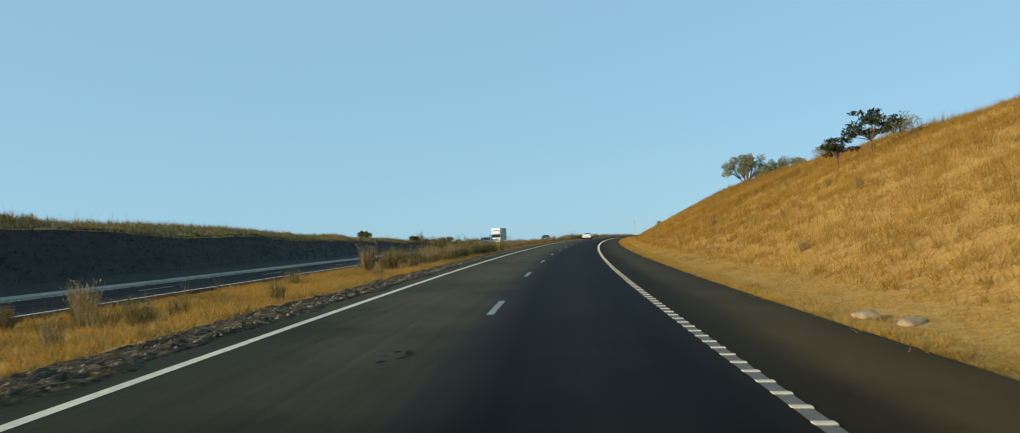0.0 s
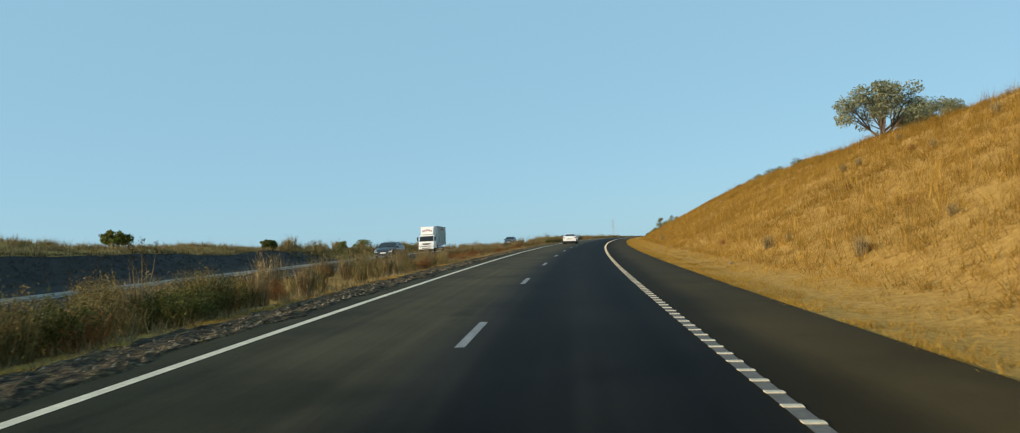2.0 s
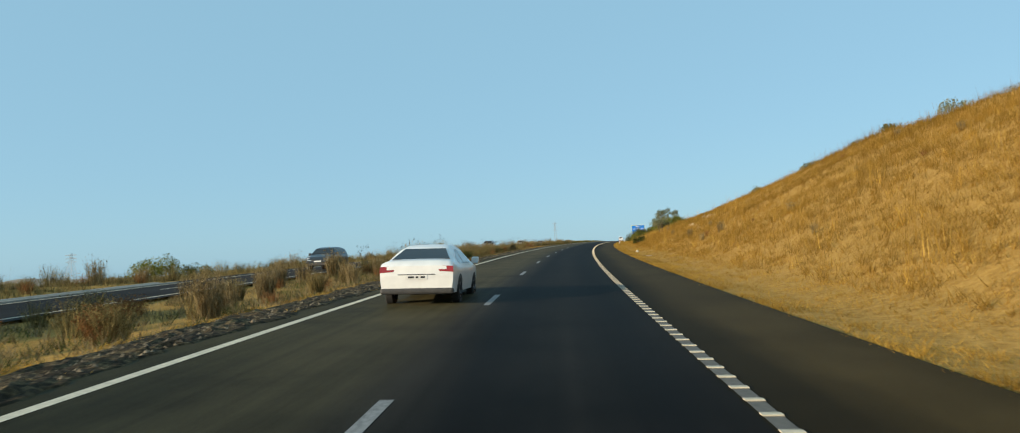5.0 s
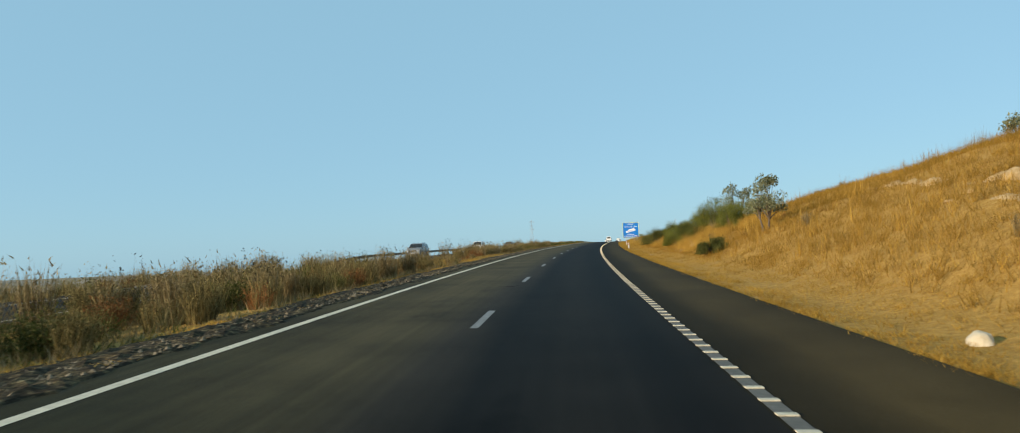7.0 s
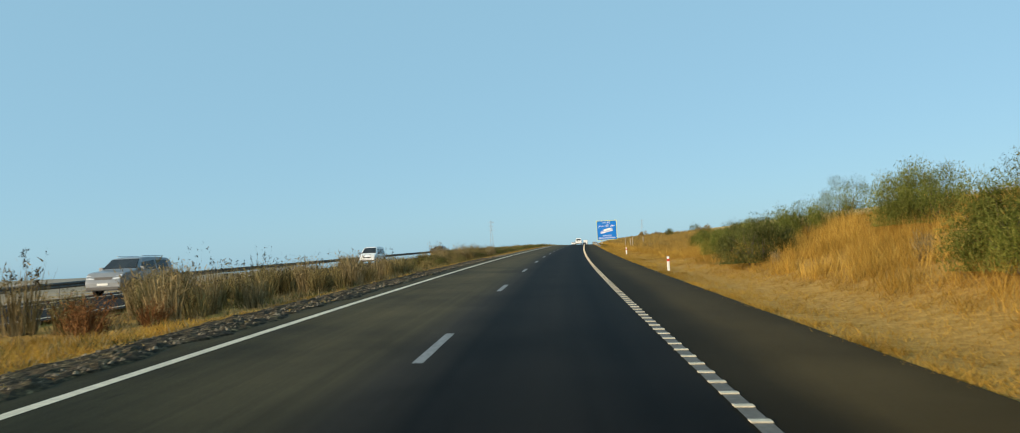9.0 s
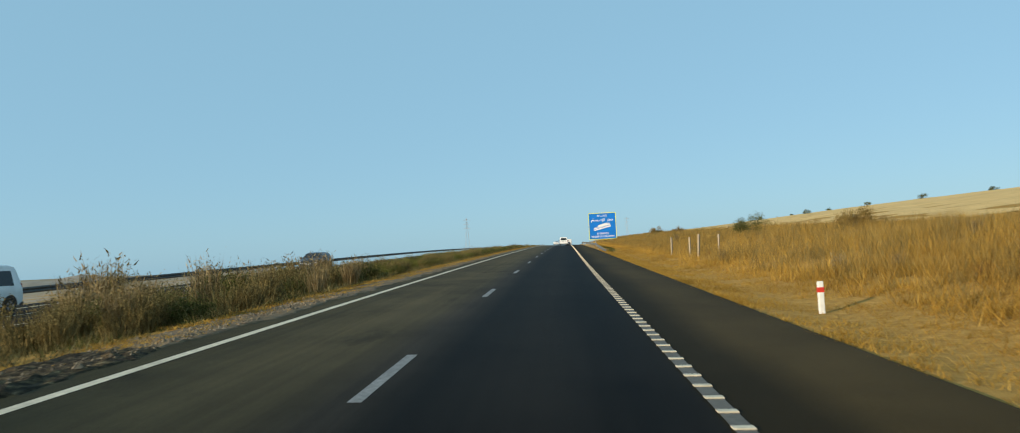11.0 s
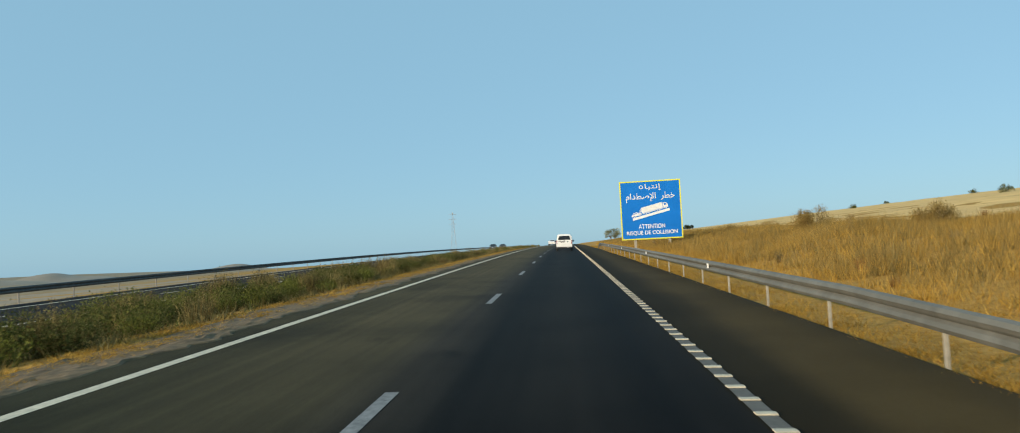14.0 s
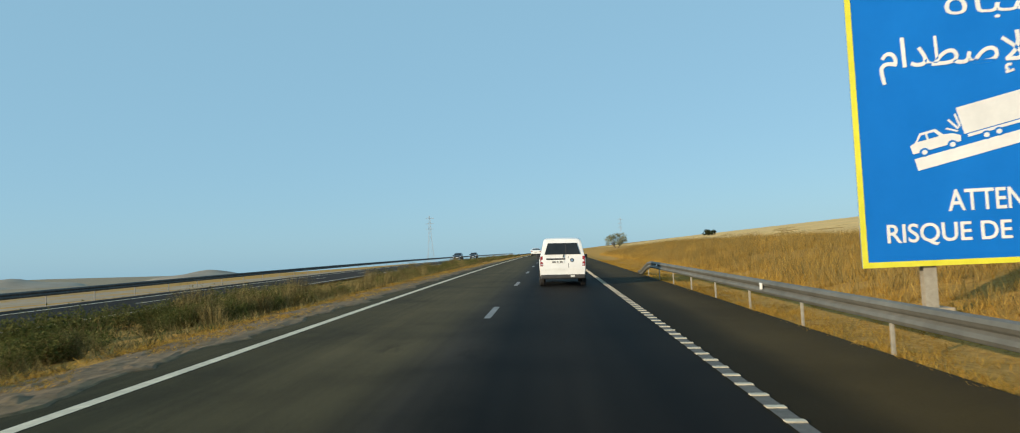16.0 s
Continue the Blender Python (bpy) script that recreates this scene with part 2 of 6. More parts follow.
LEFT_Z = np.array([[2.0, 3.4, 4.2, 3.25, -0.05, -0.26, -0.16, -0.28, 0.02, 0.09],
                   [1.6, 3.0, 3.7, 2.6, -0.05, -0.26, -0.16, -0.28, 0.02, 0.09],
                   [0.8, 2.2, 2.9, 1.95, -0.05, -0.26, -0.16, -0.28, 0.02, 0.09],
                   [0.0, 1.3, 2.0, 1.3, -0.05, -0.26, -0.16, -0.28, 0.02, 0.09],
                   [-1.6, -0.2, 0.8, 0.55, -0.12, -0.26, -0.16, -0.28, 0.02, 0.09],
                   [-5.0, -2.2, -0.8, -0.5, -0.34, -0.32, -0.22, -0.3, 0.02, 0.09],
                   [-7.0, -3.0, -1.3, -0.9, -0.5, -0.48, -0.36, -0.35, 0.02, 0.09]])


def table(s, o, s_keys, o_keys, z):
    """Bilinear look-up."""
    s = np.clip(s, s_keys[0], s_keys[-1])
    j = np.clip(np.searchsorted(s_keys, s) - 1, 0, len(s_keys) - 2)
    w = (s - np.asarray(s_keys)[j]) / (np.asarray(s_keys)[j + 1] - np.asarray(s_keys)[j])
    w = w * w * (3 - 2 * w)
    rows = np.stack([np.interp(o, o_keys, r) for r in z])
    cols = np.arange(len(np.atleast_1d(o)))
    return rows[j, cols] * (1 - w) + rows[j + 1, cols] * w


def lumps(s, o):
    """Soft unevenness of the open ground."""
    return (np.sin(s * 0.31 + 1.3 * np.sin(o * 0.21)) * np.sin(o * 0.42 + 0.9 * np.sin(s * 0.13)) * 0.16
            + np.sin(s * 0.83 + o * 0.6) * np.sin(o * 1.1 - s * 0.37) * 0.07)


def ground_up(s, o):
    """Height of the ground over the road's axis."""
    s, o = np.broadcast_arrays(np.atleast_1d(np.asarray(s, float)), np.atleast_1d(np.asarray(o, float)))
    right = table(s, o, RIGHT_S, RIGHT_O, RIGHT_Z)
    left = table(s, o, LEFT_S, LEFT_O, LEFT_Z)
    up = np.where(o > 0, right, left)
    rough = np.clip((o - 8.0) / 6.0, 0, 1) * np.clip((70 - o) / 40, 0.3, 1) + np.clip((-24.5 - o) / 4.0, 0, 1)
    rough = rough + 0.35 * np.clip(1 - abs(o + 8.5) / 3.0, 0, 1)
    up = up + lumps(s, o) * rough
    return np.where((o > -4.4) & (o < 6.05), -CROSSFALL * o - 0.06, up)


def build_ground():
    s_rows = np.concatenate([np.arange(-180, -40, 20.0), np.arange(-40, 500, 1.5), np.arange(500, 800, 6.0), np.arange(800, 1590, 40.0)])
    o_cols = np.concatenate([np.arange(-160, -40, 8.0), np.arange(-40, -24, 1.0), [-23.4, -13.3, -12, -11, -10, -9, -8, -7, -6.3, -5.6, -4.9, -4.3, -4.29, 0.0, 6.0, 6.02],
                             np.arange(6.6, 30, 0.6), np.arange(30, 80, 4.0), np.arange(80, 161, 10.0)])
    far = np.array([220, 320, 500, 800, 1300, 2200, 3800.0])
    S, O = np.meshgrid(s_rows, o_cols, indexing="ij")
    P = place(S, O, ground_up(S.ravel(), O.ravel()).reshape(S.shape))
    # beyond the corridor the sheet goes on to the horizon, parallel to one direction
    side = Vector((math.cos(0.12), -math.sin(0.12), 0))
    add_r = P[:, -1:, :] + (far - 160)[None, :, None] * np.array(side)[None, None, :]
    add_l = P[:, :1, :] - (far - 160)[None, ::-1, None] * np.array(side)[None, None, :]
    axis = np.interp(s_rows, GRID, LINE_Z)
    for k, d in enumerate(far):
        w = min(1.0, (d - 160) / 500)
        add_r[:, k, 2] = add_r[:, k, 2] * (1 - w) + w * (axis + 7)
        add_l[:, len(far) - 1 - k, 2] = add_l[:, len(far) - 1 - k, 2] * (1 - w) + w * (3.0 + 48.0 * np.exp(-((d - 2200) / 500) ** 2) * (0.6 + 0.4 * np.sin(s_rows * 0.011 + 1)))
    P = np.concatenate([add_l, P, add_r], 1)
    ahead = np.array([300, 900, 2200.0])
    t1 = np.array([math.sin(LINE_TH[-1]), math.cos(LINE_TH[-1]), 0])
    rows = [P] + [P[-1:] + d * t1 for d in ahead]
    rows = [P[:1] - d * np.array([0.0, 1, 0]) for d in (2500.0, 600.0)] + rows
    P = np.concatenate(rows, 0)
    n, m = P.shape[:2]
    idx = np.arange(n * m).reshape(n, m)
    faces = np.stack([idx[:-1, :-1], idx[:-1, 1:], idx[1:, 1:], idx[1:, :-1]], -1).reshape(-1, 4)
    me = mesh_of("ground", P.reshape(-1, 3), faces.tolist(), M_GROUND, True)
    return tagged(new("ground", me), "dry straw-coloured verges, median and grassy hillsides", "ground", kind="structure")


build_ground()


def far_hill(x, y, long, deep, base, top, turn, seed):
    """A low bare mound on the horizon."""
    n, m = 40, 14
    co = []
    for i in range(n + 1):
        for k in range(m + 1):
            u, v = 2 * i / n - 1, 2 * k / m - 1
            h = max(0.0, 1 - u * u) ** 1.3 * max(0.0, 1 - v * v) * (1 + 0.35 * noise.noise(Vector((u * 2.2, v * 1.5, seed))))
            co.append((u * long / 2, v * deep / 2, base + (top - base) * h))
    w = m + 1
    ob = new("far_hill", mesh_of("far_hill", co, [(i * w + k, (i + 1) * w + k, (i + 1) * w + k + 1, i * w + k + 1) for i in range(n) for k in range(m)], M_FARHILL, True))
    ob.matrix_world = pose(x, y, 0, 0, 0, turn)
    return tagged(ob, "low bare tan hill on the horizon, haze put into its colour", "hill", kind="structure")


# hill tan with the grey of distance haze mixed into it
M_FARHILL = mat("hazed_tan_hill", surface((0.24, 0.21, 0.165), (0.34, 0.3, 0.235), 0.95, 0.02, bumps=0.0))
for x, y, long, deep, top, turn, seed in ((-500, 1820, 360, 300, 17, 20, 1.0), (-250, 2000, 420, 300, 19, 10, 4.0), (-760, 1550, 420, 300, 15, 28, 8.0), (-560, 1750, 800, 260, 9, 20, 2.0)):
    far_hill(x, y, long, deep, -25.0, top, turn, seed)

# ------------------------------------------------------------------ carriageways
ROAD_S = np.concatenate([np.arange(-180, 700, 2.0), np.arange(700, 1590, 20.0)])


def road_up(o):
    return -CROSSFALL * o


road = tagged(new("road", strip("road", ROAD_S, [(-4.3, road_up(-4.3) - 0.12), (-4.28, road_up(-4.28)), (3.4, road_up(3.4))], M_LANES)),
              "dark worn asphalt carriageway with two lanes", "road", kind="structure")
shoulder = tagged(new("road_shoulder", strip("road_shoulder", ROAD_S, [(3.4, road_up(3.4)), (6.0, road_up(6.0)), (6.04, road_up(6.0) - 0.2)], M_SHOULDER)),
                  "brownish dark asphalt hard shoulder", "shoulder", kind="structure")


def opp_up(s):
    return np.interp(s, [200.0, 330.0], [-0.06, -0.24])


def opp_strip(name, o0, o1, lift, material, s_values=ROAD_S):
    s_values = np.asarray(s_values, float)
    n = len(s_values)
    v = np.concatenate([place(s_values, o0, opp_up(s_values) + lift + 0.012 * (o0 + 13.5)), place(s_values, o1, opp_up(s_values) + lift + 0.012 * (o1 + 13.5))])
    return mesh_of(name, v, [(i, n + i, n + i + 1, i + 1) for i in range(n - 1)], material, True)


tagged(new("road_opposite", opp_strip("road_opposite", -23.4, -13.3, 0.0, M_ASPHALT)), "asphalt carriageway beyond the planted median", "road", kind="structure")


def line_mesh(name, s0, s1, o0, o1, material, lift=0.004, step=2.0):
    sv = np.linspace(s0, s1, max(2, int((s1 - s0) / step) + 1))
    return strip(name, sv, [(o0, road_up(o0) + lift), (o1, road_up(o1) + lift)], material)


tagged(new("edge_line_left", line_mesh("edge_line_left", -60, 1200, -3.58, -3.40, M_PAINT)), "solid white painted edge line", "road marking", kind="structure")
tagged(new("edge_line_right", line_mesh("edge_line_right", -60, 1200, 3.43, 3.60, M_PAINT_WORN)), "worn pale edge line with raised cross bars", "road marking", kind="structure")
gutter_s = np.arange(-60, 186, 2.0)
gutter_n = len(gutter_s)
gutter_rows = [place(gutter_s, o, opp_up(gutter_s) + 0.012 * (o + 13.5) + lift) for o, lift in ((-21.75, -0.02), (-21.78, 0.07), (-21.95, 0.075), (-22.3, 0.015), (-22.75, 0.015), (-23.15, 0.1), (-23.4, 0.1), (-23.42, -0.1))]
M_GUTTER = mat("dusty_concrete", surface((0.22, 0.2, 0.16), (0.38, 0.35, 0.29), 0.9, 3.0, bumps=0.4))
tagged(new("drain_channel", mesh_of("drain_channel", np.concatenate(gutter_rows), [(j * gutter_n + i, j * gutter_n + i + 1, (j + 1) * gutter_n + i + 1, (j + 1) * gutter_n + i) for j in range(7) for i in range(gutter_n - 1)], M_GUTTER)),
       "pale concrete drainage channel at the foot of the bank", "drain", kind="structure")
for side, (a, b) in {"near": (-14.2, -14.0), "far": (-21.3, -21.05)}.items():
    tagged(new("edge_line_" + side, opp_strip("edge_line_" + side, b, a, 0.006, M_PAINT)), "white edge line of the opposite carriageway", "road marking", kind="structure")
for n in range(-3, 60):
    far_end = 17.92 + 13 * n
    tagged(new("lane_dash", line_mesh("lane_dash", far_end - 3, far_end, -0.075, 0.075, M_DASH, step=1.5)), "white painted lane dash on asphalt", "road marking", "lane dashes", "structure")
for n in range(-2, 40):
    s0 = 6.0 + 13 * n
    tagged(new("lane_dash", opp_strip("lane_dash", -17.55, -17.7, 0.006, M_PAINT, (s0, s0 + 1.5, s0 + 3))), "white painted lane dash on asphalt", "road marking", "lane dashes opposite", "structure")



# ------------------------------------------------------------------ more helpers
def part(name, bm, material, parent, label=""):
    """Links a bmesh as one mesh object under a thing or part."""
    me = bpy.data.meshes.new(name)
    bm.normal_update()
    bm.to_mesh(me)
    bm.free()
    me.materials.append(material)
    ob = new(name, me)
    ob.parent = parent
    return tagged(ob, label) if label else ob


def part_of(name, me, parent, label=""):
    ob = new(name, me)
    ob.parent = parent
    return tagged(ob, label) if label else ob


def thing(name, m, label, category, group=""):
    root = new(name)
    root.empty_display_size = 0.2
    root.matrix_world = m
    return tagged(root, label, category, group)


def box(bm, x0, x1, y0, y1, z0, z1, bevel=0.0):
    made = bmesh.ops.create_cube(bm, size=1.0, matrix=Matrix.LocRotScale(((x0 + x1) / 2, (y0 + y1) / 2, (z0 + z1) / 2), None, (x1 - x0, y1 - y0, z1 - z0)))
    if bevel:
        edges = list({e for v in made["verts"] for e in v.link_edges})
        bmesh.ops.bevel(bm, geom=edges, offset=bevel, segments=2, affect="EDGES", profile=0.6)


def boxed(*sizes, bevel=0.0):
    bm = bmesh.new()
    box(bm, *sizes, bevel=bevel)
    return bm


def extruded(points, depth, plane="xz", y=0.0):
    """A plate from an outline in x and z, going depth back from y."""
    bm = bmesh.new()
    vs = [bm.verts.new((x, y, z)) for x, z in points]
    f = bm.faces.new(vs)
    r = bmesh.ops.extrude_face_region(bm, geom=[f])
    bmesh.ops.translate(bm, verts=[v for v in r["geom"] if isinstance(v, bmesh.types.BMVert)], vec=(0, depth, 0))
    bmesh.ops.recalc_face_normals(bm, faces=bm.faces)
    return bm


def tube(bm, a, b, ra, rb, sides=6):
    """A tapered round rod."""
    a, b = Vector(a), Vector(b)
    q = (b - a).to_track_quat("Z", "Y")
    rings = []
    for p, r in ((a, ra), (b, rb)):
        rings.append([bm.verts.new(p + q @ Vector((r * math.cos(6.2832 * k / sides), r * math.sin(6.2832 * k / sides), 0))) for k in range(sides)])
    for k in range(sides):
        bm.faces.new((rings[0][k], rings[0][(k + 1) % sides], rings[1][(k + 1) % sides], rings[1][k]))
    bm.faces.new(rings[1])
    bm.faces.new(rings[0][::-1])


def triangles(name, tri, material):
    """A mesh of loose triangles from an array (n, 3, 3)."""
    n = len(tri)
    me = bpy.data.meshes.new(name)
    me.vertices.add(n * 3)
    me.vertices.foreach_set("co", tri.astype(np.float32).ravel())
    me.loops.add(n * 3)
    me.loops.foreach_set("vertex_index", np.arange(n * 3, dtype=np.int32))
    me.polygons.add(n)
    me.polygons.foreach_set("loop_start", np.arange(0, n * 3, 3, dtype=np.int32))
    me.materials.append(material)
    me.update(calc_edges=True)
    me.validate()
    return me


# ------------------------------------------------------------------ raised bars on the right edge line
BAR_STEP = 0.575
bar_line = bpy.data.objects["edge_line_right"]
bm = bmesh.new()
box(bm, -0.092, 0.092, -0.055, 0.055, 0.0, 0.011)
bar_mesh = bpy.data.meshes.new("cross_bar")
bm.to_mesh(bar_mesh)
bm.free()
bar_mesh.materials.append(M_PAINT)
bar_tilt = pose(0, 0, 0, 0, math.degrees(math.atan(CROSSFALL)), 0)
rest = []
for n in range(900):
    sb = -0.6 + BAR_STEP * n
    m = at_road(sb, 3.515, road_up(3.515) + 0.004) @ bar_tilt
    if n < 300:
        ob = new("cross_bar", bar_mesh)
        ob.parent = bar_line
        ob.matrix_world = m
    else:
        rest.append(m)
cube_v = np.array([v.co[:] for v in bar_mesh.vertices])
cube_f = [tuple(p.vertices) for p in bar_mesh.polygons]
vs, fs = [], []
for m in rest:
    fs += [tuple(i + len(vs) for i in f) for f in cube_f]
    vs += [m @ Vector(v) for v in cube_v]
ob = new("cross_bars", mesh_of("cross_bars", vs, fs, M_PAINT))
ob.parent = bar_line
tagged(ob, "white raised cross bars", kind="stuff")

# ------------------------------------------------------------------ plant materials


def leaf(low, mid, high, shine=0.06, through=0.3, patch=0.5):
    def build(t, b):
        geo = t.nodes.new("ShaderNodeNewGeometry")
        c = ramp(t, geo.outputs["Random Per Island"], [(0.0, low), (0.5, mid), (1.0, high)])
        shade = ramp(t, noise_of(t, patch, 4.0, 0.6), [(0.3, (0.55, 0.52, 0.46)), (0.52, (0.92, 0.91, 0.9)), (0.72, (1.2, 1.16, 1.08))])
        col = mix(t, 1.0, c, shade, "MULTIPLY")
        t.links.new(col, b.inputs["Base Color"])
        b.inputs["Roughness"].default_value = 0.85
        b.inputs["Specular IOR Level"].default_value = shine
        tr = t.nodes.new("ShaderNodeBsdfTranslucent")
        t.links.new(col, tr.inputs[0])
        mx = add(t, "ShaderNodeMixShader", Fac=through)
        t.links.new(b.outputs[0], mx.inputs[1])
        t.links.new(tr.outputs[0], mx.inputs[2])
        t.links.new(mx.outputs[0], t.nodes["Material Output"].inputs[0])
    return build


M_GRASS = mat("dry_grass", leaf((0.21, 0.115, 0.0187), (0.33, 0.19, 0.0346), (0.45, 0.28, 0.0612), through=0.4, patch=0.12))
M_VERGE = mat("golden_verge_grass", leaf((0.3, 0.17, 0.0288), (0.46, 0.27, 0.0518), (0.6, 0.39, 0.09), through=0.4, patch=0.4))
M_SLOPE = mat("soft_brown_grass", leaf((0.2, 0.113, 0.0202), (0.33, 0.195, 0.0389), (0.46, 0.29, 0.0684), through=0.45, patch=0.08))
M_STRAW = mat("pale_straw", leaf((0.32, 0.187, 0.0317), (0.5, 0.3, 0.0612), (0.65, 0.43, 0.108), patch=0.3))
M_WEED = mat("grey_brown_weed", leaf((0.078, 0.06, 0.0245), (0.19, 0.15, 0.0619), (0.37, 0.3, 0.13), through=0.22))
M_BROWN = mat("brown_dry_weed", leaf((0.17, 0.112, 0.0331), (0.31, 0.212, 0.0662), (0.46, 0.33, 0.112), through=0.35, patch=0.2))
M_HEAD = mat("dark_thistle_head", leaf((0.03, 0.028, 0.02), (0.06, 0.052, 0.035), (0.11, 0.09, 0.06)))
M_REED = mat("yellow_dry_reed", leaf((0.13, 0.095, 0.045), (0.25, 0.19, 0.095), (0.4, 0.32, 0.175), through=0.22))
M_RUST = mat("rust_brown_weed", leaf((0.14, 0.062, 0.025), (0.25, 0.117, 0.045), (0.34, 0.18, 0.075), through=0.25))
M_OLIVE = mat("olive_leaves", leaf((0.045, 0.055, 0.0144), (0.095, 0.108, 0.0302), (0.185, 0.18, 0.0612), through=0.25))
M_GREEN = mat("broom_green_leaves", leaf((0.08, 0.1, 0.0187), (0.17, 0.19, 0.0403), (0.3, 0.29, 0.0756), through=0.4))
M_GREYGREEN = mat("grey_green_leaves", leaf((0.13, 0.15, 0.085), (0.23, 0.25, 0.15), (0.34, 0.35, 0.22)))
M_DARKGREEN = mat("dark_green_leaves", leaf((0.025, 0.035, 0.02), (0.045, 0.06, 0.03), (0.08, 0.095, 0.05)))
M_BARK = mat("bark", surface((0.07, 0.05, 0.035), (0.17, 0.13, 0.09), 0.95, 12.0, bumps=0.6))
M_LEDGE = mat("pale_earth", surface((0.36, 0.235, 0.098), (0.55, 0.385, 0.18), 0.95, 4.0, bumps=0.7, dist=0.05))
M_STONE = mat("pale_stone", surface((0.24, 0.165, 0.085), (0.42, 0.31, 0.17), 0.9, 5.0, bumps=0.6, dist=0.03))
# near-black leaves: the shade of the bank is put into their colour
M_SHADESCRUB = mat("shade_dark_scrub", leaf((0.012, 0.013, 0.011), (0.024, 0.024, 0.018), (0.045, 0.042, 0.03)))
M_GRAVEL = mat("gravel", surface((0.05, 0.04, 0.028), (0.3, 0.24, 0.155), 0.95, 3.0, bumps=0.4))

RNG = np.random.default_rng(7)


def edge_up(s, o):
    """Top of the litter strip between the asphalt and the median."""
    return np.where(o > -4.4, road_up(o), np.maximum(ground_up(s, o), road_up(-4.3) - 0.06 - 0.05 * (-4.3 - o)))


def grass(name, s, o, height, width, lean, per, material, label, up=ground_up):
    """Tufts of loose blades at road places s, o."""
    n = len(s)
    base = place(s, o, up(s, o) - 0.02)
    base = np.repeat(base, per, 0)
    hh = np.repeat(height * RNG.uniform(0.6, 1.25, n), per) * RNG.uniform(0.55, 1.1, n * per)
    base[:, :2] += RNG.normal(0, 0.1, (n * per, 2))
    a = RNG.uniform(0, 6.2832, n * per)
    l = hh * lean * RNG.uniform(0.2, 1.2, n * per)
    tip = base + np.stack([np.cos(a) * l, np.sin(a) * l, hh], -1)
    b = RNG.uniform(0, 6.2832, n * per)
    w = width * RNG.uniform(0.6, 1.4, n * per)
    d = np.stack([np.cos(b) * w, np.sin(b) * w, np.zeros(n * per)], -1)
    ob = new(name, triangles(name, np.stack([base - d, base + d, tip], 1), material))
    return tagged(ob, label, "grass", kind="stuff")


def scatter(n, s0, s1, o0, o1):
    return RNG.uniform(s0, s1, n), RNG.uniform(o0, o1, n)


def clumped(n, s0, s1, o0, o1, keep):
    """Scattered places with natural gaps."""
    s, o = scatter(int(n / keep), s0, s1, o0, o1)
    v = np.sin(s * 0.9 + 2 * np.sin(o * 0.7)) * np.sin(o * 1.3 + 1.7 * np.sin(s * 0.35)) + 0.6 * np.sin(s * 2.3 + o * 1.9) + RNG.normal(0, 0.5, len(s))
    k = np.argsort(-v)[:n]
    return s[k], o[k]


s_, o_ = clumped(66000, -12, 330, 8.6, 33, 0.93)
grass("slope_grass", s_, o_, 0.4, 0.0065, 0.9, 9, M_GRASS, "golden brown dry grass covering the hillside")
s_, o_ = clumped(20000, 300, 560, 8.6, 22.5, 0.75)
grass("bank_straw", s_, o_, 0.5, 0.0065, 0.8, 8, M_STRAW, "tall bleached straw on the low bank")
s_, o_ = clumped(15000, 300, 560, 9.2, 22, 0.7)
grass("bank_grass", s_, o_, 0.66, 0.006, 0.6, 11, M_BROWN, "tall brown dry weeds on the low bank")
s_, o_ = clumped(4200, 300, 560, 9.6, 22, 0.35)
grass("bank_weeds", s_, o_, 0.7, 0.007, 0.6, 10, M_WEED, "grey-brown withered weeds among the bank grass")
s_, o_ = clumped(9000, -12, 320, 9.0, 31, 0.5)
grass("pale_slope_grass", s_, o_, 0.42, 0.009, 0.7, 8, M_STRAW, "pale bleached straw among the slope grass")
s_, o_ = clumped(27000, -10, 330, 10.0, 30, 0.7)
grass("tall_slope_grass", s_, o_, 0.55, 0.005, 0.6, 11, M_SLOPE, "taller soft brown grass in drifts on the hillside")
s_, o_ = clumped(15000, -5, 520, 6.12, 9.8, 0.8)
grass("verge_grass", s_, o_, 0.12, 0.006, 1.8, 9, M_VERGE, "short golden grass along the verge")
s_, o_ = clumped(5000, -5, 520, 6.03, 6.28, 0.4)
grass("edge_tufts", s_, o_, 0.12, 0.006, 1.3, 11, M_VERGE, "ragged grass tufts hanging over the asphalt edge")
s_, o_ = clumped(21000, -5, 520, 6.12, 9.8, 0.8)
grass("verge_straw", s_, o_, 0.14, 0.006, 1.5, 10, M_VERGE, "flattened golden straw along the verge")
s_, o_ = clumped(6500, 300, 520, -13.0, -5.8, 0.7)
grass("median_weeds", s_, o_, 0.32, 0.011, 0.9, 8, M_WEED, "grey-brown low weeds in the median")
s_, o_ = clumped(9000, 2, 300, -13.0, -5.8, 0.7)
grass("median_grass", s_, o_, 0.32, 0.011, 0.9, 8, M_REED, "dry yellow grass in the median")
s_, o_ = clumped(12000, 0, 520, -6.6, -5.5, 0.5)
grass("edge_straw", s_, o_, 0.07, 0.012, 3.2, 8, M_REED, "matted straw along the gravel edge", up=lambda s, o: edge_up(s, o) + 0.02)
s_, o_ = clumped(5000, 290, 520, 6.6, 9.6, 0.4)
grass("fallen_stalks", s_, o_, 0.06, 0.007, 6.0, 6, M_STRAW, "long pale stalks lying on the verge")
s_, o_ = clumped(6500, 322, 376, 6.3, 9.8, 0.5)
